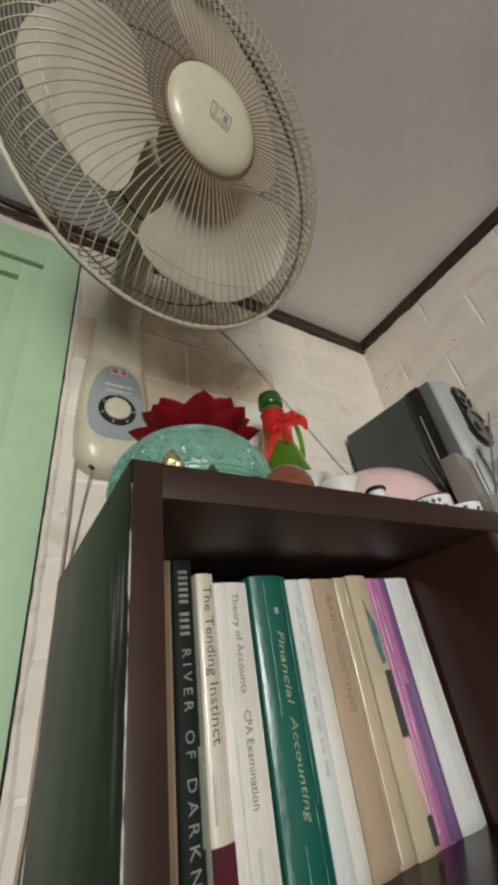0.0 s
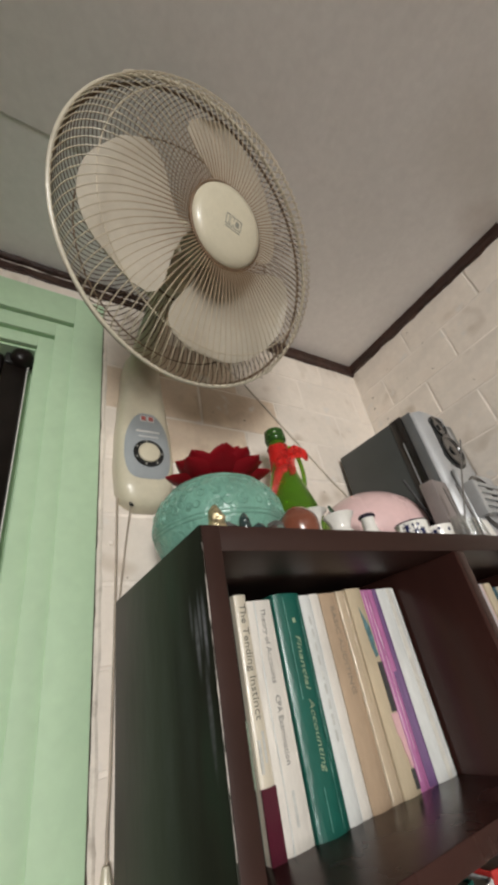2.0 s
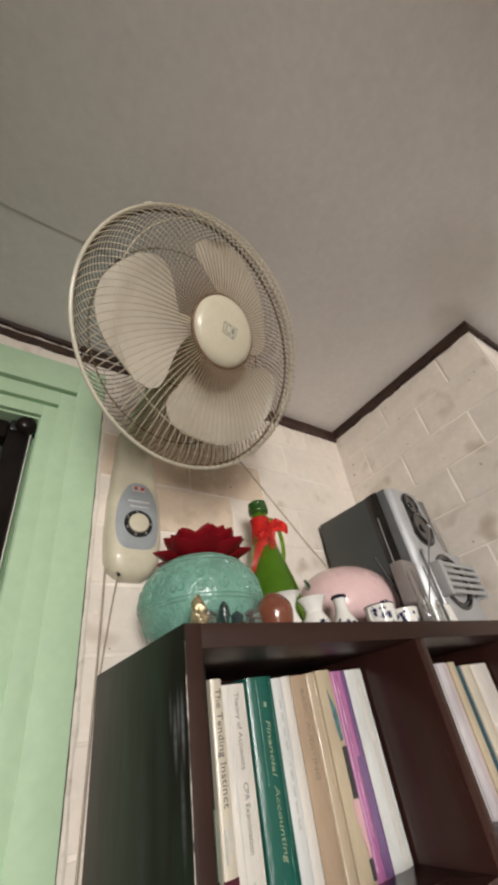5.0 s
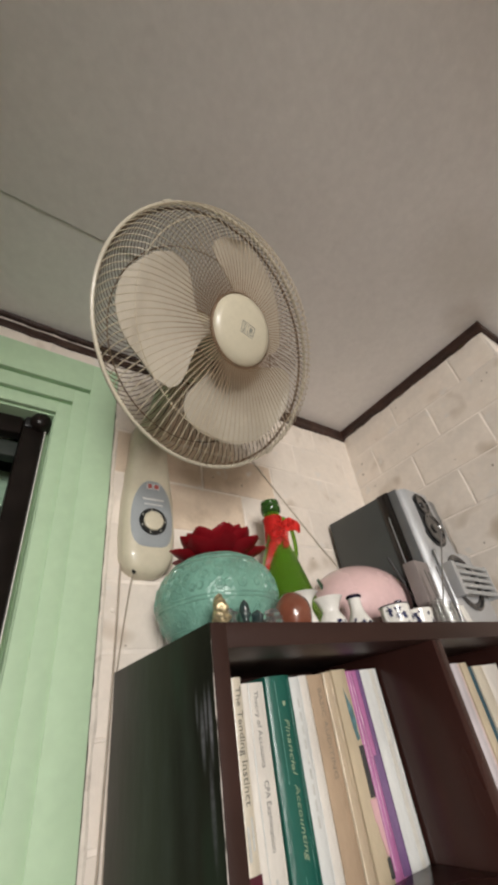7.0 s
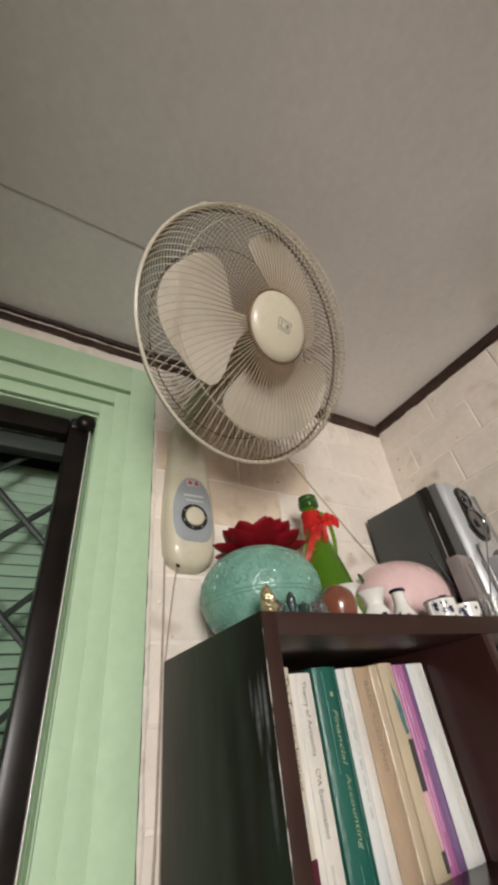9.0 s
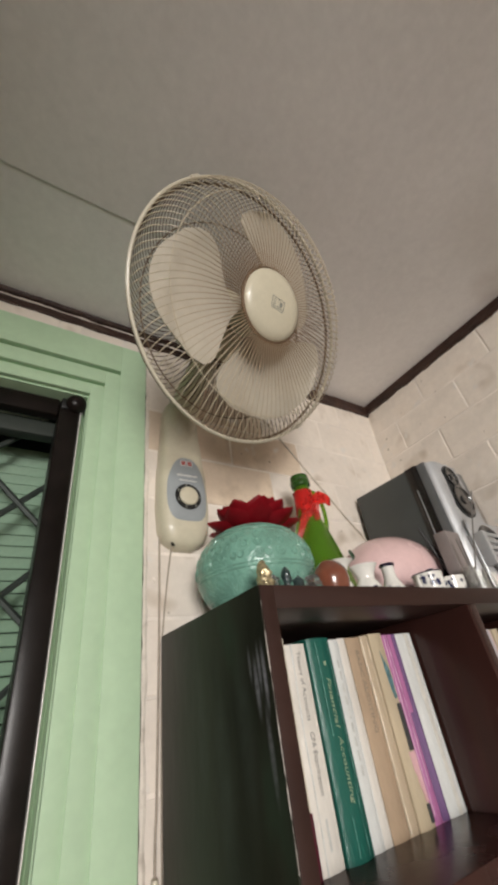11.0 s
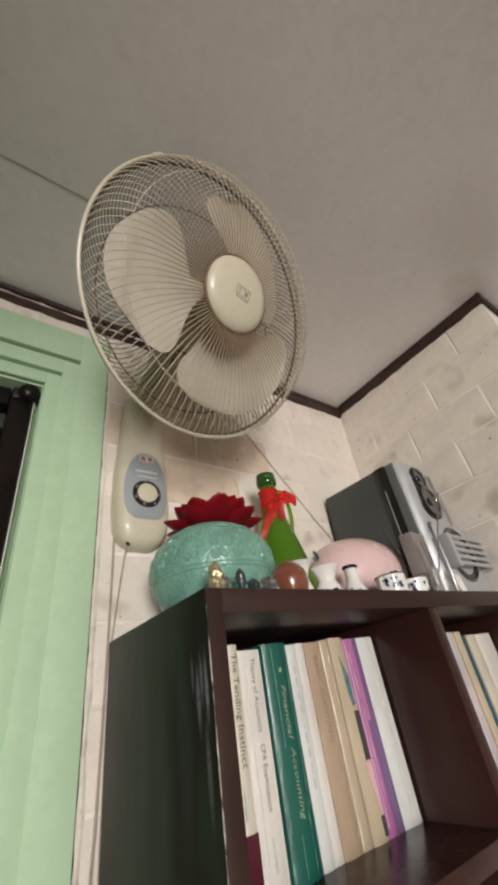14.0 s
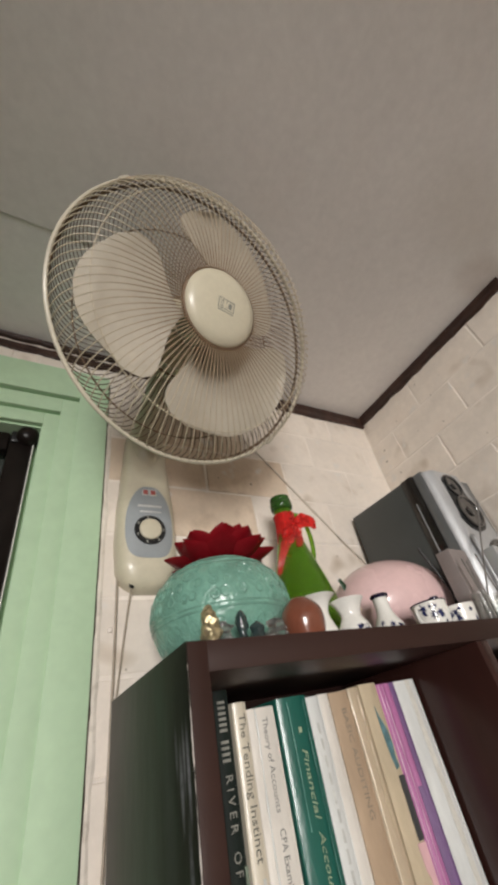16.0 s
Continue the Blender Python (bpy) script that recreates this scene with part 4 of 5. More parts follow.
# blades
def blade_mesh():
    bm = bmesh.new()
    nr, na = 12, 10
    grid = []
    for i in range(nr + 1):
        u = i / nr
        r = 0.036 + 0.172 * u
        half = radians(20 + 36 * math.sin(min(1.0, u * 1.25) * math.pi / 2) - 20 * u ** 5)
        row = []
        for j in range(na + 1):
            v = j / na * 2 - 1
            lead = radians(14 * u)
            shrink = 1.0
            if u > 0.8:
                shrink = math.sqrt(max(0.0, 1 - ((u - 0.8) / 0.2) ** 2 * 0.55))
            a = lead + v * half * shrink
            zc = 0.108 + 0.026 * v * (1 - 0.35 * u) + 0.006 * (v * v - 0.4)
            row.append(((r * (1 - 0.06 * v * v * u)) * math.cos(a), (r * (1 - 0.06 * v * v * u)) * math.sin(a), zc))
        grid.append(row)
    top = [[bm.verts.new(p) for p in row] for row in grid]
    bot = [[bm.verts.new((p[0], p[1], p[2] - 0.0022)) for p in row] for row in grid]
    for i in range(nr):
        for j in range(na):
            bm.faces.new((top[i][j], top[i + 1][j], top[i + 1][j + 1], top[i][j + 1]))
            bm.faces.new((bot[i][j], bot[i][j + 1], bot[i + 1][j + 1], bot[i + 1][j]))
    for i in range(nr):
        bm.faces.new((top[i][0], bot[i][0], bot[i + 1][0], top[i + 1][0]))
        bm.faces.new((top[i][na], top[i + 1][na], bot[i + 1][na], bot[i][na]))
    for j in range(na):
        bm.faces.new((top[0][j], top[0][j + 1], bot[0][j + 1], bot[0][j]))
        bm.faces.new((top[nr][j], bot[nr][j], bot[nr][j + 1], top[nr][j + 1]))
    return bm


for k in range(3):
    bm = blade_mesh()
    bm.transform(HEAD @ Matrix.Rotation(radians(BLADE0 + 120 * k), 4, "Z"))
    fpart("blade", bm, M_BLADE, smooth=60, parent=spinner)

# guard: profiles of (radius, height along the axis); the rim lies at FAN_D
RIM = FAN_D
FRONT = [(0.060, RIM + 0.058), (0.10, RIM + 0.062), (0.16, RIM + 0.060), (0.200, RIM + 0.050), (0.227, RIM + 0.031), (FAN_R - 0.0035, RIM + 0.010), (FAN_R - 0.002, RIM + 0.001)]
REAR = [(0.075, RIM - 0.082), (0.13, RIM - 0.082), (0.185, RIM - 0.070), (0.220, RIM - 0.045), (FAN_R - 0.006, RIM - 0.018), (FAN_R - 0.002, RIM - 0.002)]
LOCAL = to_fan @ HEAD


def hoop(name, R, h, r, material, parent, label=""):
    bm = ring(bmesh.new(), R, r, Matrix.Translation((0, 0, h)), 96, 8)
    bm.transform(LOCAL)
    return part(name, bm, material, parent, label)


def wires(parent, profile, count, twist, r, material):
    """One wire from hub hoop to rim, then the same wire all the way round."""
    pr = smooth_path([Vector((a, 0, b)) for a, b in profile], 3)
    length = [0.0]
    for a, b in zip(pr, pr[1:]):
        length.append(length[-1] + (b - a).length)
    pts = []
    for p, d in zip(pr, length):
        a = radians(twist) * (d / length[-1]) ** 2.6
        pts.append((p.x * math.cos(a), p.x * math.sin(a), p.z))
    me = finish(tube(bmesh.new(), pts, r, 5), "guard_wire", material, 60)
    for i in range(count):
        ob = new("guard_wire", me)
        ob.parent = parent
        ob.matrix_local = LOCAL @ Matrix.Rotation(2 * math.pi * i / count, 4, "Z")


hoop("rim", FAN_R, RIM, 0.0034, M_RIM, fan, "cream rim of the guard")
front_guard = hoop("front_guard", 0.198, RIM + 0.0490, 0.0010, M_WIRE, fan, "cream wire front guard")
# rear guard and badge hoop are much darker brown than the front wires
rear_guard = hoop("rear_guard", 0.194, RIM - 0.064, 0.0014, M_WIRE_DARK, fan, "dark brown wire rear guard")
hoop("inner_hoop", 0.0655, RIM + 0.0575, 0.0034, M_WIRE_DARK, front_guard, "dark brown hoop round the badge")
hoop("inner_hoop", 0.078, RIM - 0.083, 0.0020, M_WIRE_DARK, rear_guard)
wires(front_guard, FRONT, 104, 9, 0.00088, M_WIRE)
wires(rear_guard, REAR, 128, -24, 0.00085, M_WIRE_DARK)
hoop("rear_rim", FAN_R - 0.0042, RIM - 0.0125, 0.0026, M_WIRE_DARK, rear_guard, "dark brown hoop behind the rim")
# badge
bm = bmesh.new()
lathe(bm, [(0.0, RIM + 0.052), (0.058, RIM + 0.054), (0.0635, RIM + 0.057), (0.0645, RIM + 0.0605), (0.062, RIM + 0.0645), (0.050, RIM + 0.0695), (0.030, RIM + 0.0725), (0.0, RIM + 0.0735)], 56, HEAD)
badge = fpart("badge", bm, M_FAN, "round cream badge in the middle of the guard")
# mark on the badge: an upright plate of two cells, plain shapes
up_h = (Vector((0, 0, 1)) - axis * axis.z).normalized()
right_h = up_h.cross(axis).normalized()
mark = Matrix(((right_h.x, up_h.x, axis.x, 0), (right_h.y, up_h.y, axis.y, 0), (right_h.z, up_h.z, axis.z, 0), (0, 0, 0, 1)))
mark = Matrix.Translation(FAN_P + axis * (RIM + 0.0722)) @ mark
for x0, x1, z0, z1 in ((-0.013, 0.017, 0.0085, 0.0100), (-0.013, 0.017, -0.0080, -0.0065), (-0.013, -0.0118, -0.0065, 0.0085), (0.0158, 0.017, -0.0065, 0.0085), (0.0012, 0.0024, -0.0065, 0.0085), (-0.0085, -0.003, 0.004, 0.0060), (-0.0085, -0.003, 0.0, 0.0018), (-0.0085, -0.003, -0.0045, -0.0025), (0.0055, 0.0125, -0.0040, 0.0055), (-0.012, 0.016, -0.0120, -0.0105)):
    bm = box(bmesh.new(), x0, x1, z0, z1, -0.002, 0.0012)
    bm.transform(mark)
    fpart("printed_mark", bm, M_LOGO, parent=badge)
for a in (47, 228):
    bm = box(bmesh.new(), -0.010, 0.010, -0.0040, 0.0042, -0.006, 0.006, 0.002)
    bm.transform(HEAD @ Matrix.Translation((0, 0, RIM)) @ Matrix.Rotation(radians(a), 4, "Z") @ Matrix.Translation((0, FAN_R, 0)))
    fpart("clip", bm, M_RIM)

# ---- cords on the wall ----
def cord(name, pts, r, material, label, steps=6):
    bm = bmesh.new()
    tube(bm, smooth_path(pts, steps), r, 8)
    return solid(name, bm, material, label, "cord", None, 60)


cord("fan_cord", [(0.2625, 0.672, 1.900), (0.2600, 0.682, 1.870), (0.2540, 0.684, 1.82), (0.2470, 0.684, 1.76), (0.2440, 0.684, 1.72), (0.2415, 0.684, 1.60), (0.2405, 0.684, 1.40), (0.2405, 0.684, 0.90)], 0.0013, M_CORD, "thin cream cord hanging from the fan")
power_cord = cord("power_cord", [(0.2440, 0.676, 2.03), (0.2415, 0.684, 1.99), (0.2405, 0.684, 1.92), (0.2395, 0.684, 1.80), (0.2370, 0.684, 1.66), (0.2335, 0.684, 1.52), (0.2300, 0.682, 1.43), (0.2290, 0.680, 1.0)], 0.0019, M_CORD, "cream cord running down the wall from the fan")
part("cord_switch", lathe(bmesh.new(), [(0.0, 1.449), (0.0042, 1.448), (0.0050, 1.444), (0.0085, 1.425), (0.0095, 1.405), (0.0085, 1.37), (0.0, 1.366)], 16, Matrix.Translation((0.2292, 0.680, 0))), M_FAN, power_cord, "cream plastic sleeve on the cord")
# no cord: a dark tube stands in for the shaded gap beside the casing
cord("wall_wire", [(0.2082 + 0.0016 * noise.noise(Vector((3.0, 0, k * 0.9))), 0.688, 2.40 - 0.035 * k) for k in range(41)], 0.0017, M_GAP, "thin dark wavering line drawn for the gap along the casing", 2)
cord("speaker_cord", [(0.50, 0.687, 2.345), (0.56, 0.686, 2.288), (0.60, 0.686, 2.240), (0.70, 0.686, 2.116), (0.785, 0.686, 2.010), (0.84, 0.686, 1.945), (0.87, 0.684, 1.86), (0.88, 0.68, 1.74)], 0.0020, M_CORD_PALE, "thin cream cord slanting across the block wall")
solid("cable_clip", box(bmesh.new(), 0.2285, 0.2355, 0.6860, 0.6892, 1.8275, 1.8355, 0.001), M_MORTAR, "pale square cable clip on the wall", "clip")

# ---- things on top of the bookcase ----
TOP = CTOP
# celadon pot
pot = thing("ceramic_pot", pose(0.366, 0.553, TOP) @ Matrix.Diagonal((0.90, 0.90, 1.01, 1)), "squat celadon green ceramic pot with carved circles and bands", "pot")
POT = [(0.0, 0.004), (0.060, 0.0), (0.066, 0.003), (0.084, 0.016), (0.101, 0.038), (0.1115, 0.060), (0.1145, 0.078), (0.1115, 0.098), (0.1010, 0.116), (0.085, 0.1310), (0.072, 0.1385), (0.068, 0.1405), (0.0665, 0.1430), (0.063, 0.1430), (0.062, 0.138), (0.080, 0.125), (0.097, 0.107), (0.106, 0.078), (0.096, 0.042), (0.060, 0.010), (0, 0.008)]
pot_body = part("body", lathe(bmesh.new(), [(p.x, p.z) for p in smooth_path([(r, 0, z) for r, z in POT], 3)], 64), M_CELADON, pot, smooth=60)


def pot_radius(z):
    for (r0, z0), (r1, z1) in zip(POT[1:14], POT[2:15]):
        if z0 <= z <= z1:
            return r0 + (r1 - r0) * (z - z0) / (z1 - z0)
    return 0.06


def pot_frame(a, z):
    """A frame on the pot's skin: local z outwards."""
    r = pot_radius(z)
    dr = (pot_radius(z + 0.004) - pot_radius(z - 0.004)) / 0.008
    n = Vector((math.cos(a), math.sin(a), -dr)).normalized()
    return Matrix.Translation((r * math.cos(a), r * math.sin(a), z)) @ n.to_track_quat("Z", "Y").to_matrix().to_4x4()


for z, r in ((0.1305, 0.0020), (0.1215, 0.0014), (0.0665, 0.0016), (0.0610, 0.0016), (0.0280, 0.0014)):
    part("carved_band", ring(bmesh.new(), pot_radius(z), r, Matrix.Translation((0, 0, z)), 64, 6), M_CELADON_D, pot_body)
rng = random.Random(4)
for k in range(30):
    a = 2 * math.pi * k / 30
    for z, R in ((0.110, 0.0062), (0.095, 0.0070), (0.079, 0.0072)):
        bm = bmesh.new()
        f = pot_frame(a + (0.14 if z > 0.11 else 0) + rng.uniform(-0.05, 0.05), z + rng.uniform(-0.002, 0.002))
        ring(bm, R * rng.uniform(0.75, 1.1), 0.0012, f, 16, 5)
        if (k + int(z * 1000)) % 2:
            ring(bm, R * 0.42, 0.0011, f, 12, 5)
        part("carved_circle", bm, M_CELADON_D, pot_body)
for k in range(26):
    a = 2 * math.pi * k / 26
    bm = bmesh.new()
    pts = [pot_frame(a + 0.115 * u, 0.032 + 0.022 * (1 - abs(u) ** 1.3)) @ Vector((0, 0, -0.0002)) for u in (-1, -0.6, -0.3, 0, 0.3, 0.6, 1)]
    tube(bm, pts, 0.0011, 5)
    tube(bm, [pot_frame(a + 0.062 * u, 0.032 + 0.011 * (1 - abs(u) ** 1.3)) @ Vector((0, 0, -0.0002)) for u in (-1, -0.5, 0, 0.5, 1)], 0.0010, 5)
    part("carved_arch", bm, M_CELADON_D, pot_body)
for k in range(7):
    a0 = radians(200 + 22 * k)
    bm = bmesh.new()
    pts = [pot_frame(a0 + 0.16 * (1 - i / 14) * math.cos(i * 0.55), 0.108 + 0.014 * (1 - i / 14) * math.sin(i * 0.55)) @ Vector((0, 0, 0.0002)) for i in range(14)]
    tube(bm, pts, 0.0016, 5)
    part("carved_scroll", bm, M_CELADON_D, pot_body)

# lotus in the pot
lotus = thing("lotus_ornament", pose(0.374, 0.550, TOP + 0.136), "dark red translucent lotus with pointed petals in the celadon pot", "ornament")


def petal_mesh(length, width, curl):
    bm = bmesh.new()
    nu, nv = 8, 6
    grid = []
    for i in range(nu + 1):
        u = i / nu
        w = width * min(1.0, 0.55 + 1.3 * u) * (min(1.0, (1 - u) * 2.5) ** 0.72)
        row = []
        for j in range(nv + 1):
            v = j / nv * 2 - 1
            row.append((w * v, length * u * math.cos(curl * u), length * u * math.sin(curl * u) + 0.16 * w * v * v * 2))
        grid.append(row)
    for off, flip in ((0.0, False), (-0.0010, True)):
        vs = [[bm.verts.new((x, y, z + off)) for x, y, z in row] for row in grid]
        for i in range(nu):
            for j in range(nv):
                f = (vs[i][j], vs[i][j + 1], vs[i + 1][j + 1], vs[i + 1][j])
                bm.faces.new(tuple(reversed(f)) if flip else f)
    return bm


part("cup", lathe(bmesh.new(), [(0, -0.006), (0.030, -0.004), (0.040, 0.004), (0.038, 0.006), (0.028, 0.0), (0, -0.002)], 28), M_PETAL, lotus)
for ring_i, (count, length, width, up, rad, z) in enumerate(((9, 0.074, 0.0265, 10, 0.021, 0.004), (10, 0.072, 0.0270, 24, 0.019, 0.008), (9, 0.067, 0.0265, 40, 0.017, 0.010), (8, 0.061, 0.0250, 56, 0.014, 0.010), (5, 0.054, 0.0230, 74, 0.008, 0.010))):
    me = finish(petal_mesh(length, width, 0.22), "petal", M_PETAL, 60)
    for k in range(count):
        ob = new("petal", me)
        ob.parent = lotus
        ob.matrix_local = Matrix.Rotation(2 * math.pi * (k + 0.5 * (ring_i % 2)) / count + 0.09 * math.sin(3.1 * k + ring_i), 4, "Z") @ Matrix.Translation((0, rad, z)) @ Matrix.Rotation(radians(up + 3 * math.sin(5 * k)), 4, "X")

# green bottle with a red ribbon
bottle = thing("glass_bottle", pose(0.550, 0.588, TOP) @ Matrix.Diagonal((0.88, 0.88, 0.965, 1)), "green glass bottle with a looped handle and red ribbon", "bottle")
BOT = [(0.0, 0.006), (0.066, 0.0), (0.077, 0.004), (0.0800, 0.020), (0.0765, 0.055), (0.0680, 0.095), (0.0560, 0.140), (0.0430, 0.182), (0.0305, 0.220), (0.0228, 0.250), (0.0205, 0.285), (0.0205, 0.297), (0.0165, 0.297), (0.0175, 0.255), (0.026, 0.215), (0.047, 0.145), (0.0575, 0.060), (0.056, 0.012), (0, 0.012)]
part("body", lathe(bmesh.new(), BOT, 40), M_GLASSG, bottle, smooth=50)
bm = bmesh.new()
tube(bm, smooth_path([(0.019, -0.004, 0.285), (0.038, -0.004, 0.288), (0.053, -0.004, 0.268), (0.058, -0.004, 0.236), (0.054, -0.004, 0.202), (0.042, -0.004, 0.176)], 5), 0.0052, 10)
part("handle", bm, M_GLASSG, bottle)
part("lip", lathe(bmesh.new(), [(0.0205, 0.2975), (0.0250, 0.300), (0.0262, 0.306), (0.0260, 0.315), (0.0232, 0.3185), (0.0245, 0.322), (0.0235, 0.328), (0.0170, 0.329), (0.0165, 0.2975)], 36, None, True), M_LIP, bottle, "dark green glass lip", 50)
ribbon = thing("ribbon", pose(0.550, 0.588, TOP + 0.212) @ Matrix.Diagonal((0.92, 0.92, 1, 1)), "sheer red ribbon tied round the bottle's neck", "ribbon")
bm = bmesh.new()
lathe(bm, [(0.0265, 0.002), (0.0232, 0.030), (0.0222, 0.052), (0.0228, 0.064), (0.0236, 0.064), (0.0232, 0.050), (0.0242, 0.030), (0.0275, 0.002)], 36, None, True)
for v in bm.verts:
    a = math.atan2(v.co.y, v.co.x)
    k = 1 + 0.05 * math.sin(7 * a + v.co.z * 240) + 0.03 * math.sin(13 * a)
    v.co.x *= k
    v.co.y *= k
part("band", bm, M_RIBBON, ribbon, smooth=60)


def ribbon_strip(pts, width, across):
    bm = bmesh.new()
    p = smooth_path(pts, 6)
    rows = []
    for i, c in enumerate(p):
        u = i / (len(p) - 1)
        ac = Vector(across) * width * (0.45 + 0.55 * math.sin(math.pi * min(1, 0.15 + u * 0.85)))
        n = Vector((0, -0.0009, 0))
        wob = Vector((0, 0.003 * math.sin(9 * u), 0))
        rows.append([bm.verts.new(c + wob - ac), bm.verts.new(c + wob * 0.2), bm.verts.new(c - wob + ac), bm.verts.new(c - wob + ac - n), bm.verts.new(c - n), bm.verts.new(c + wob - ac - n)])
    for r0, r1 in zip(rows, rows[1:]):
        for j in range(6):
            bm.faces.new((r0[j], r0[(j + 1) % 6], r1[(j + 1) % 6], r1[j]))
    bm.faces.new(rows[0])
    bm.faces.new(list(reversed(rows[-1])))
    return bm


part("bow_loop", ribbon_strip([(0.006, -0.028, 0.036), (0.022, -0.035, 0.040), (0.040, -0.035, 0.038), (0.058, -0.030, 0.033)], 0.016, (0.1, 0, 1.0)), M_RIBBON, ribbon, smooth=60)
part("bow_loop", ribbon_strip([(0.004, -0.029, 0.034), (-0.010, -0.030, 0.022), (-0.026, -0.022, 0.012)], 0.013, (0.4, 0, 0.9)), M_RIBBON, ribbon, smooth=60)
part("tail", ribbon_strip([(-0.008, -0.029, 0.024), (-0.022, -0.026, -0.002), (-0.036, -0.020, -0.034), (-0.046, -0.014, -0.062)], 0.019, (0.85, -0.4, 0.3)), M_SHEER, ribbon, "sheer hanging end", smooth=60)
part("tail", ribbon_strip([(0.004, -0.030, 0.026), (0.000, -0.036, 0.004), (-0.008, -0.041, -0.020)], 0.012, (0.9, 0, 0.3)), M_SHEER, ribbon, "sheer hanging end", smooth=60)
part("knot", lathe(bmesh.new(), [(0, -0.008), (0.006, -0.006), (0.008, 0), (0.006, 0.006), (0, 0.008)], 12, pose(0.010, -0.029, 0.040)), M_RIBBON, ribbon)

# sprig beside the bottle
bm = bmesh.new()
tube(bm, smooth_path([(0.640, 0.560, TOP), (0.637, 0.556, TOP + 0.06), (0.630, 0.552, TOP + 0.098), (0.612, 0.548, TOP + 0.130)], 6), 0.0085, 8, taper=[0.5 + 0.9 * math.sin(math.pi * min(1, i / 18)) * (1 - i / 30) for i in range(19)])
for v in bm.verts:
    v.co.y = 0.555 + (v.co.y - 0.555) * 0.35
solid("leaf_sprig", bm, M_LEAF, "dark green leaf sprig leaning beside the bottle", "leaf", None, 50)

# small figures at the front edge
def lump(profile, seed, amount, m, n=24):
    bm = lathe(bmesh.new(), [(p.x, p.z) for p in smooth_path([(r, 0, z) for r, z in profile], 4)], n)
    for v in bm.verts:
        k = 1 + amount * noise.noise(v.co * 130 + Vector((seed, seed, 0)))
        v.co.x *= k
        v.co.y *= k
    bm.transform(m)
    return bm


solid("gold_figurine", lump([(0, 0), (0.0085, 0.0), (0.0095, 0.008), (0.0085, 0.018), (0.0092, 0.028), (0.0075, 0.037), (0.0058, 0.044), (0.0035, 0.049), (0, 0.051)], 1.0, 0.6, Matrix()), M_GOLD, "small gilt figurine with a rough surface", "figurine", pose(0.283, 0.412, TOP) @ Matrix.Diagonal((1.05, 1.05, 0.95, 1)), 60)
solid("glazed_figurine", lump([(0, 0), (0.0075, 0.0), (0.0080, 0.010), (0.0060, 0.020), (0.0095, 0.030), (0.0085, 0.040), (0.0045, 0.048), (0, 0.051)], 3.0, 0.25, Matrix()), M_TEALFIG, "small dark teal glazed figurine", "figurine", pose(0.325, 0.418, TOP) @ Matrix.Diagonal((0.75, 0.75, 0.85, 1)), 60)
solid("crystal_figurine", lump([(0, 0), (0.014, 0.0), (0.015, 0.010), (0.010, 0.022), (0.012, 0.028), (0.006, 0.034), (0, 0.036)], 5.0, 0.5, Matrix(), 14), M_CRYSTAL, "small clear crystal figurine", "figurine", pose(0.306, 0.432, TOP), 30)
solid("crystal_figurine", lump([(0, 0), (0.013, 0.0), (0.014, 0.012), (0.009, 0.020), (0.010, 0.026), (0, 0.031)], 7.0, 0.5, Matrix(), 12), M_CRYSTAL, "small clear crystal figurine", "figurine", pose(0.363, 0.408, TOP), 30)
solid("dark_figurine", lump([(0, 0), (0.009, 0.0), (0.010, 0.008), (0.007, 0.018), (0.008, 0.024), (0, 0.030)], 9.0, 0.4, Matrix(), 14), M_TEALFIG, "tiny dark glazed figurine", "figurine", pose(0.342, 0.414, TOP), 40)
bm = lathe(bmesh.new(), [(p.x, p.z) for p in smooth_path([(0, 0, 0), (0.016, 0, 0.0), (0.024, 0, 0.010), (0.0275, 0, 0.026), (0.0255, 0, 0.040), (0.017, 0, 0.051), (0.009, 0, 0.056), (0.0, 0, 0.057)], 4)], 32)
solid("round_jar", bm, M_TERRA, "small round brown glazed pot", "jar", pose(0.414, 0.424, TOP), 60)

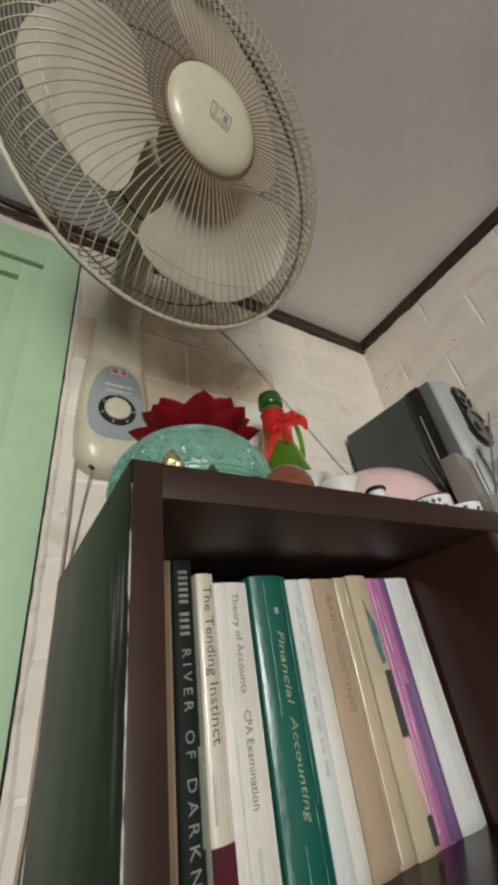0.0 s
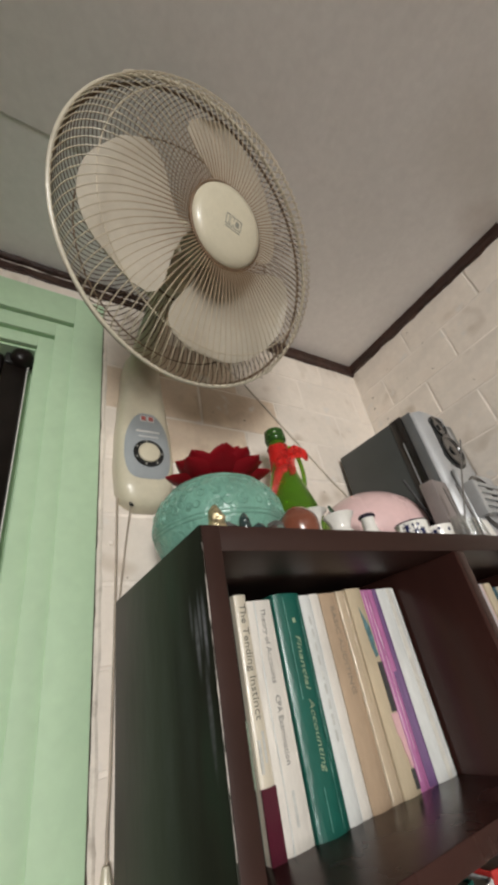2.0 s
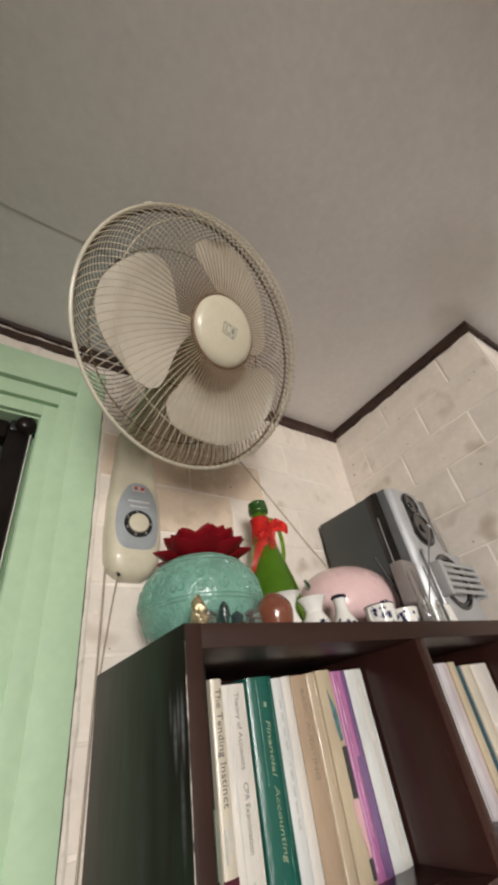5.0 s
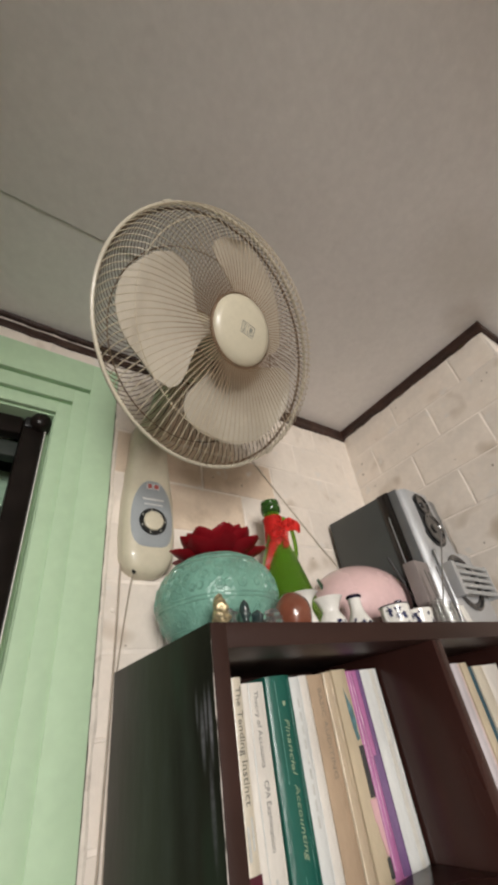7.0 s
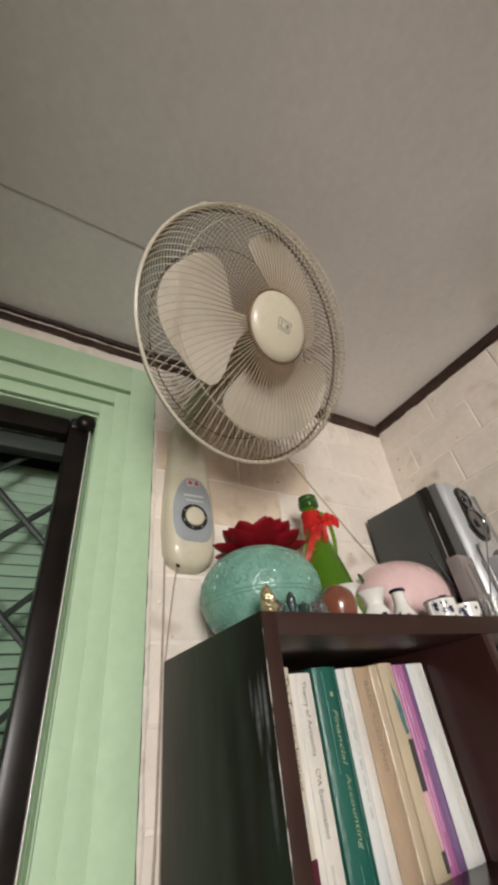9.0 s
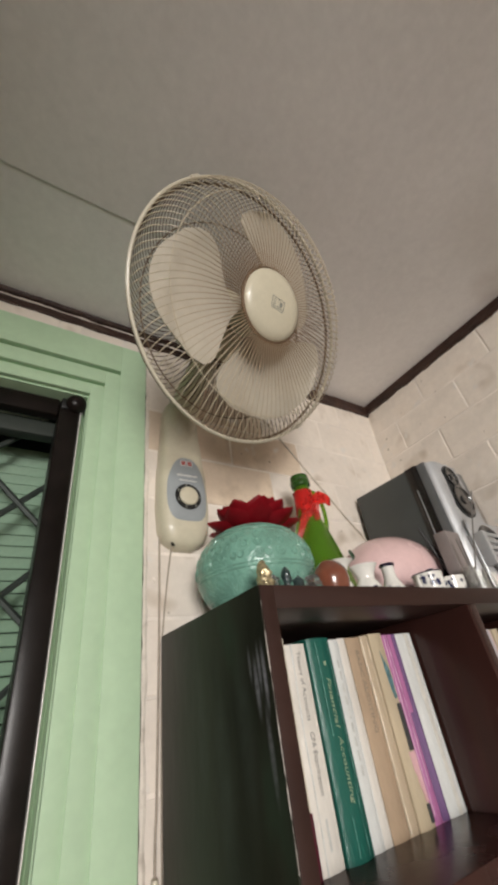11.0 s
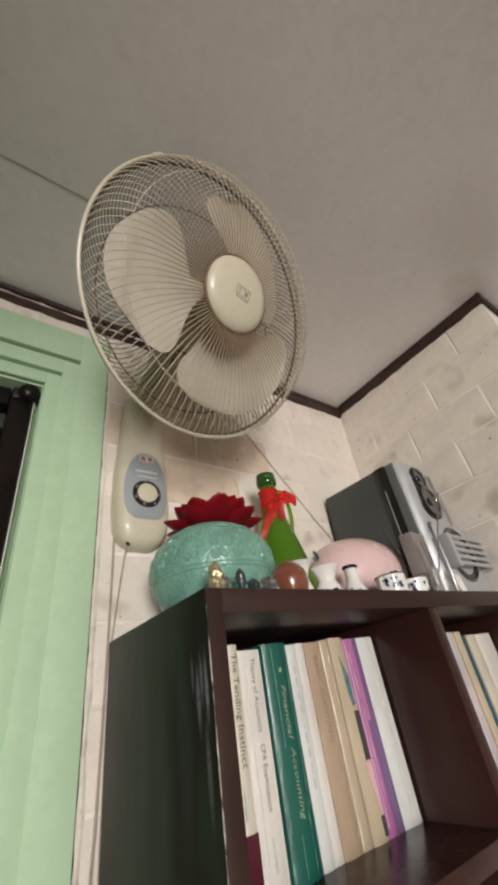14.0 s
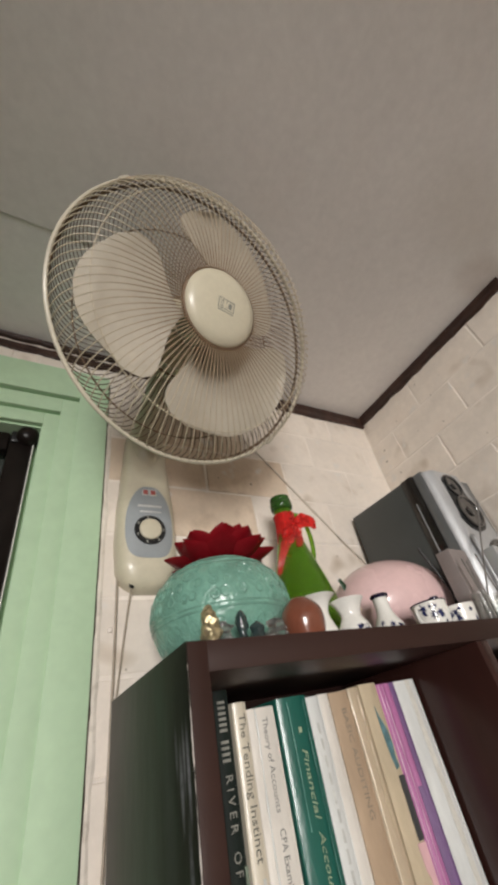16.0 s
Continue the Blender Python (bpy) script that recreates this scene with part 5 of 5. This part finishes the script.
# blue and white china
def china(name, profile, m, label, category, spots=15, seed=0, zr=(0.006, 0.022), handle=None, rim=None):
    ob = thing(name, m, label, category, "blue and white miniatures")
    body_prof = [(p.x, p.z) for p in smooth_path([(r, 0, z) for r, z in profile], 3)]
    body_prof += [(max(r - 0.0016, 0.0), z) for r, z in reversed(body_prof) if z > 0.003 and r > 0.002] + [(0, 0.003)]
    body = part("body", lathe(bmesh.new(), body_prof, 32), M_CHINA, ob, smooth=50)

    def rad(z):
        for (r0, z0), (r1, z1) in zip(profile, profile[1:]):
            if z0 <= z <= z1 and z1 > z0:
                return r0 + (r1 - r0) * (z - z0) / (z1 - z0)
        return profile[1][0]
    rg = random.Random(seed)
    for i in range(spots):
        a = radians(rg.uniform(175, 290))
        z = rg.uniform(*zr)
        s = rg.uniform(0.0040, 0.0085)
        bm = bmesh.new()
        ng = rg.randint(5, 8)
        outer = []
        for q in range(ng * 2):
            rr = s * (1.0 if q % 2 else 0.45) * rg.uniform(0.7, 1.2)
            aa, zz = a + rr * math.cos(math.pi * q / ng) / max(rad(z), 0.006), z + rr * math.sin(math.pi * q / ng)
            R = rad(max(zz, 0.001)) + 0.0003
            outer.append(bm.verts.new((R * math.cos(aa), R * math.sin(aa), zz)))
        R = rad(z) + 0.0009
        c = bm.verts.new((R * math.cos(a), R * math.sin(a), z))
        for q in range(len(outer)):
            bm.faces.new((c, outer[q], outer[(q + 1) % len(outer)]))
        part("painted_flower", bm, M_COBALT, body)
    if handle:
        bm = bmesh.new()
        tube(bm, smooth_path(handle, 5), 0.0024, 8)
        part("handle", bm, M_CHINA, ob)
    if rim:
        part("blue_rim", ring(bmesh.new(), rim[0], rim[2], Matrix.Translation((0, 0, rim[1])), 32, 6), M_PURPLE, body, "dark blue glazed rim")
    return ob


china("china_vase", [(0, 0.0), (0.017, 0.0), (0.021, 0.008), (0.0215, 0.020), (0.017, 0.034), (0.0135, 0.045), (0.0135, 0.054), (0.0190, 0.067), (0.0290, 0.076)], pose(0.474, 0.462, TOP) @ Matrix.Diagonal((0.95, 0.95, 0.90, 1)), "small white china vase with blue flowers and wide flared lip", "vase", seed=2, spots=14, zr=(0.005, 0.018))
china("china_vase", [(0, 0.0), (0.018, 0.0), (0.0225, 0.008), (0.0215, 0.020), (0.0155, 0.031), (0.0140, 0.036), (0.0175, 0.046), (0.0240, 0.056)], pose(0.507, 0.438, TOP) @ Matrix.Diagonal((1.0, 1.0, 1, 1)), "small bell-mouthed white china vase with blue flowers", "vase", seed=5, spots=15, zr=(0.006, 0.017))
china("china_vase", [(0, 0.0), (0.018, 0.0), (0.0235, 0.008), (0.0225, 0.020), (0.0155, 0.034), (0.0115, 0.046), (0.0115, 0.066)], pose(0.592, 0.456, TOP), "small narrow-necked white china vase with blue flowers and dark rim", "vase", seed=8, spots=13, zr=(0.006, 0.026), rim=(0.0112, 0.0655, 0.0034))
china("china_cup", [(0, 0.0), (0.016, 0.0), (0.0225, 0.006), (0.0255, 0.020), (0.0265, 0.042)], pose(0.654, 0.424, TOP), "small white china cup with blue flowers", "cup", seed=11, spots=10, zr=(0.008, 0.034), handle=[(-0.025, -0.004, 0.036), (-0.037, -0.006, 0.034), (-0.038, -0.006, 0.018), (-0.024, -0.004, 0.010)], rim=(0.0265, 0.042, 0.0011))
china("china_cup", [(0, 0.0), (0.017, 0.0), (0.0225, 0.005), (0.0250, 0.016), (0.0262, 0.034)], pose(0.710, 0.418, TOP), "small low white china cup with blue flowers", "cup", seed=14, spots=9, zr=(0.008, 0.028))
solid("violet_bottle", lathe(bmesh.new(), [(0, 0), (0.012, 0), (0.013, 0.004), (0.012, 0.024), (0.007, 0.034), (0.006, 0.050), (0.0075, 0.052), (0.0075, 0.060), (0, 0.061)], 20), M_PURPLE, "tiny dark violet glass bottle", "bottle", pose(0.706, 0.448, TOP), 40)

# pink rounded money box
bm = bmesh.new()
bmesh.ops.create_uvsphere(bm, u_segments=48, v_segments=28, radius=1.0, matrix=Matrix.LocRotScale((0, 0, 0.082), None, (0.127, 0.095, 0.083)))
for v in bm.verts:
    v.co.z = max(v.co.z, 0.0)
solid("money_box", bm, M_PINK, "smooth pink rounded ceramic money box on the bookcase", "money box", pose(0.737, 0.562, TOP), 60)

# ---- loudspeaker ----
speaker = thing("loudspeaker", pose(0.833, 0.672, TOP, 0, 0, 3.7), "dark grey loudspeaker with a silver front and black drivers", "loudspeaker")
SH, SW, SD = 0.338, 0.190, 0.170
part("cabinet", box(bmesh.new(), 0, SW, -SD, 0, 0, SH, 0.003, 2), M_SPKGREY, speaker)
part("side_strip", box(bmesh.new(), -0.002, SW + 0.002, -SD - 0.033, -SD - 0.0005, 0.0, SH + 0.001, 0.002, 2), M_SPKDARK, speaker, "glossy black band round the cabinet")
bm = bmesh.new()
tube(bm, [(-0.0030, -SD - 0.016, 0.16), (-0.0030, -SD - 0.016, SH - 0.065)], 0.0012, 6)
part("chrome_line", bm, M_SILVER, speaker)
bm = bmesh.new()
part("grey_bezel", box(bmesh.new(), 0.001, SW - 0.001, -SD - 0.0565, -SD - 0.0335, 0.0, SH - 0.001, 0.002, 2), M_BEZEL, speaker, "dark grey band behind the silver front")
prof = [(0.001, -0.0568), (0.002, -0.060), (0.016, -0.073), (0.026, -0.076), (SW - 0.022, -0.076), (SW - 0.006, -0.070), (SW, -0.062), (SW, -0.0568)]
a = [bm.verts.new((x, -SD + y, 0)) for x, y in prof]
mid = [bm.verts.new((x if x < 0.1 else x - 0.030, -SD + y, 0.172)) for x, y in prof]
b = [bm.verts.new((x if x < 0.1 else x - 0.060, -SD + y, SH - 0.004)) for x, y in prof]
n = len(prof)
for i in range(n):
    bm.faces.new((a[i], a[(i + 1) % n], mid[(i + 1) % n], mid[i]))
    bm.faces.new((mid[i], mid[(i + 1) % n], b[(i + 1) % n], b[i]))
bm.faces.new(list(reversed(a)))
bm.faces.new(b)
bmesh.ops.bevel(bm, geom=[e for e in bm.edges if all(v.co.z > SH - 0.01 for v in e.verts)], offset=0.004, segments=2, affect="EDGES")
part("front_panel", bm, M_SILVER, speaker, "silver plastic front", smooth=35)
FY = -SD - 0.076


def driver(x, z, R, nm, squash=1.0):
    m = Matrix.Translation((x, FY - 0.0095, z)) @ pose(0, 0, 0, 90) @ Matrix.Diagonal((1, squash, 1, 1))
    bm = bmesh.new()
    lathe(bm, [(R * 1.0, -0.001), (R * 1.02, 0.003), (R * 0.94, 0.005), (R * 0.86, 0.002), (R * 0.80, 0.0035), (R * 0.72, -0.001), (R * 0.30, -0.012 * R / 0.04), (R * 0.26, -0.008 * R / 0.04), (0, -0.004 * R / 0.04)], 36, m)
    d = part(nm, bm, M_CONE, speaker, "black driver with a rubber surround")
    return d


# black figure-of-eight plate for the two upper drivers
bm = bmesh.new()
outl = []
for i in range(40):
    t = 2 * math.pi * i / 40
    cz, R = (SH - 0.048, 0.034) if math.sin(t) > 0 else (SH - 0.108, 0.046)
    outl.append(((0.063 if math.sin(t) > 0 else 0.071) + R * math.cos(t) * (0.86 if abs(math.sin(t)) < 0.25 else 1.0), cz + R * math.sin(t)))
extrude_outline(bm, outl, FY - 0.003, FY + 0.002)
driver_plate = part("driver_plate", bm, M_BLACKPL, speaker, "black figure-of-eight driver plate")
for x, z, R, nm in ((0.062, SH - 0.046, 0.027, "tweeter"), (0.072, SH - 0.108, 0.039, "midrange")):
    m = Matrix.Translation((x, FY - 0.003, z)) @ pose(0, 0, 0, 90)
    bm = lathe(bmesh.new(), [(R, -0.0005), (R, 0.004), (R * 0.88, 0.005), (R * 0.80, 0.0015), (R * 0.30, 0.0008), (R * 0.26, 0.004), (0, 0.006)], 32, m)
    part(nm, bm, M_CONE, driver_plate)
part("lower_panel", box(bmesh.new(), 0.016, SW - 0.008, FY - 0.010, FY - 0.0004, 0.003, 0.172, 0.006, 3), M_SILVER, speaker, "raised silver lower half of the front")
driver(0.094, 0.100, 0.062, "woofer")
# slotted bars that stand off in front of the woofer
GX0, GX1, GZ0, GZ1 = 0.034, 0.184, 0.066, 0.134
GY = FY - 0.026
for i in range(5):
    z0 = GZ0 + i * (GZ1 - GZ0) / 4.6
    part("slotted_bar", box(bmesh.new(), GX0, GX1 - 0.004 * (4 - i) * 0.3, GY - 0.005, GY, z0, z0 + 0.0085, 0.0010), M_SILVER_D, speaker, "grey bar over the woofer")
part("bar_end", box(bmesh.new(), GX0 - 0.016, GX0 + 0.001, GY - 0.0055, FY + 0.002, GZ0 - 0.004, GZ1 + 0.002, 0.002, 2), M_SILVER, speaker, "bright silver end of the guard")
part("bar_end", box(bmesh.new(), GX1 - 0.005, GX1 + 0.004, GY - 0.0055, FY + 0.002, GZ0 - 0.004, GZ1 + 0.002, 0.002, 2), M_SILVER_D, speaker)

# ---- box, clear cups, sticks and tag at the front of the loudspeaker ----
bm = box(bmesh.new(), -0.028, 0.028, -0.014, 0.014, 0, 0.134, 0.0015, 2)
solid("card_box", bm, M_SMOKE, "grey-mauve card box standing on end", "box", pose(0.786, 0.432, TOP, 0, 0, 6), 30)
for x, y, R, h in ((0.741, 0.393, 0.013, 0.047), (0.772, 0.395, 0.015, 0.042), (0.808, 0.396, 0.013, 0.038)):
    bm = lathe(bmesh.new(), [(0, 0), (R * 0.8, 0), (R * 0.85, 0.004), (R, h), (R * 0.93, h), (R * 0.78, 0.006), (0, 0.005)], 20)
    for v in bm.verts:
        v.co.x *= 1 + 0.10 * noise.noise(v.co * 90)
        v.co.y *= 1 + 0.10 * noise.noise(v.co * 90 + Vector((3, 0, 0)))
    solid("clear_cup", bm, M_CLEAR, "small crumpled clear plastic cup", "cup", pose(x, y, TOP), 40, "clear cups")
for p0, p1, r in (((0.742, 0.394, TOP + 0.006), (0.905, 0.3955, 1.966), 0.0017), ((0.760, 0.393, TOP + 0.006), (0.748, 0.388, TOP + 0.098), 0.0013), ((0.812, 0.396, TOP + 0.004), (0.797, 0.3958, TOP + 0.116), 0.0013), ((0.7705, 0.399, TOP + 0.006), (0.7575, 0.400, TOP + 0.108), 0.0013)):
    bm = bmesh.new()
    tube(bm, [Vector(p0).lerp(Vector(p1), i / 8) + Vector((0.001 * math.sin(i), 0, 0)) for i in range(9)], r, 6)
    solid("thin_stick", bm, M_STICK, "thin grey stick standing in a clear cup", "stick", None, 50, "sticks in the cups")
bm = bmesh.new()
tube(bm, [(0.792, 0.4480, TOP + 0.003), (0.770, 0.4555, TOP + 0.080), (0.747, 0.464, TOP + 0.155)], 0.0028, 8)
solid("dark_pen", bm, M_BLACKPL, "thin dark pen leaning against the card box", "pen", None, 50)
bm = bmesh.new()
box(bm, -0.010, 0.010, -0.0012, 0.0012, 0, 0.032, 0.0004)
solid("white_tag", bm, M_CHINA, "small white card tag at the edge of the bookcase top", "tag", pose(0.776, 0.364, TOP, -8, 0, 4), 30)

# ---- the ceiling lamp behind the camera ----
ceiling_lamp = thing("ceiling_lamp", pose(LAMP[0], LAMP[1], CEIL), "white globe lamp hanging from the ceiling on a cord", "lamp")
part("ceiling_rose", lathe(bmesh.new(), [(0, -0.0005), (0.075, -0.0005), (0.070, -0.0100), (0.012, -0.0140), (0, -0.0140)], 28), M_CHINA, ceiling_lamp)
bm = bmesh.new()
tube(bm, [(0, 0, -0.012), (0, 0, -0.10), (0, 0, CEIL * -1 + LAMP[2] + 0.315)], 0.004, 8)
part("lamp_cord", bm, M_BLACKPL, ceiling_lamp)
part("lamp_holder", lathe(bmesh.new(), [(0, 0.325), (0.024, 0.322), (0.030, 0.290), (0, 0.286)], 24, Matrix.Translation((0, 0, LAMP[2] - CEIL))), M_CHINA, ceiling_lamp)

# ---- blocks of the walls, one by one ----
def block_mesh(name, length, height, depth, material, seed):
    bm = box(bmesh.new(), -length / 2, length / 2, -depth / 2, depth / 2, -height / 2, height / 2, 0.0022, 1)
    rg = random.Random(seed)
    for v in bm.verts:
        v.co += Vector((rg.uniform(-1, 1) * 0.0008, rg.uniform(-1, 1) * 0.0005, rg.uniform(-1, 1) * 0.0008))
    return finish(bm, name, material, None)


JOINT = 0.0036
rng = random.Random(11)


def lay_blocks(parent, along, lo, hi, z_lines, joints, plane, cut=None, stained=None):
    """Courses of blocks between lo and hi along x or y, pieces shared by size."""
    cache = {}
    for i, (z0, z1) in enumerate(zip(z_lines, z_lines[1:])):
        edges = [lo] + [v for v in joints(i) if lo + 0.02 < v < hi - 0.02] + [hi]
        for a, b in zip(edges, edges[1:]):
            if cut:
                a, b = cut(a, b, z0, z1)
                if b - a < 0.01:
                    continue
            c, zc = (a + b) / 2, (z0 + z1) / 2
            mt = M_DUST_SHADE if stained and stained(c, zc) else M_BLOCK
            key = (round(b - a, 3), round(z1 - z0, 3), mt.name, rng.randint(0, 2))
            if key not in cache:
                cache[key] = block_mesh("block", key[0] - JOINT, key[1] - JOINT, 0.02, mt, len(cache))
            ob = new("block", cache[key])
            off = rng.uniform(-0.0007, 0.0007)
            if along == "x":
                ob.matrix_world = pose(c, plane + 0.01 + off, zc, 0, rng.uniform(-0.25, 0.25), rng.uniform(-0.15, 0.15))
            else:
                ob.matrix_world = pose(plane + 0.01 + off, c, zc, 0, 0, 90)
            ob.parent = parent
            ob.matrix_parent_inverse = parent.matrix_world.inverted()


BL = 0.228
zn = [2.235 + 0.1175 * k for k in range(-19, 2)] + [CEIL - 0.013]
zn = [z for z in zn if z > 0.01] if zn[0] > 0 else [0.003] + [z for z in zn if z > 0.05]
ze = [2.354 - 0.1117 * k for k in range(21, -1, -1)] + [CEIL - 0.002]
# blocks right of the fan plate get the dust and painted shadow colour
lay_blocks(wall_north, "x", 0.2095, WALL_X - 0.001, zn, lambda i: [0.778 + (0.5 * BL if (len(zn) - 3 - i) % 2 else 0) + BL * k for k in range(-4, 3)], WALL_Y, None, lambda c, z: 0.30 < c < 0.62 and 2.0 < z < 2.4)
lay_blocks(wall_north, "x", 0.0, 0.2090, [CZ + 0.0015, CEIL - 0.013], lambda i: [0.05], WALL_Y)
lay_blocks(wall_north, "x", -0.9, -0.0002, [CZ + 0.0015, CEIL - 0.013], lambda i: [-0.62, -0.39, -0.17], WALL_Y)
lay_blocks(wall_east, "y", JOG + 0.004, WALL_Y - 0.001, ze, lambda i: [0.361 + (0.5 * BL if (len(ze) - 3 - i) % 2 else 0) + BL * k - (0.006 if (len(ze) - 3 - i) % 2 else 0) for k in range(-2, 3)], WALL_X)
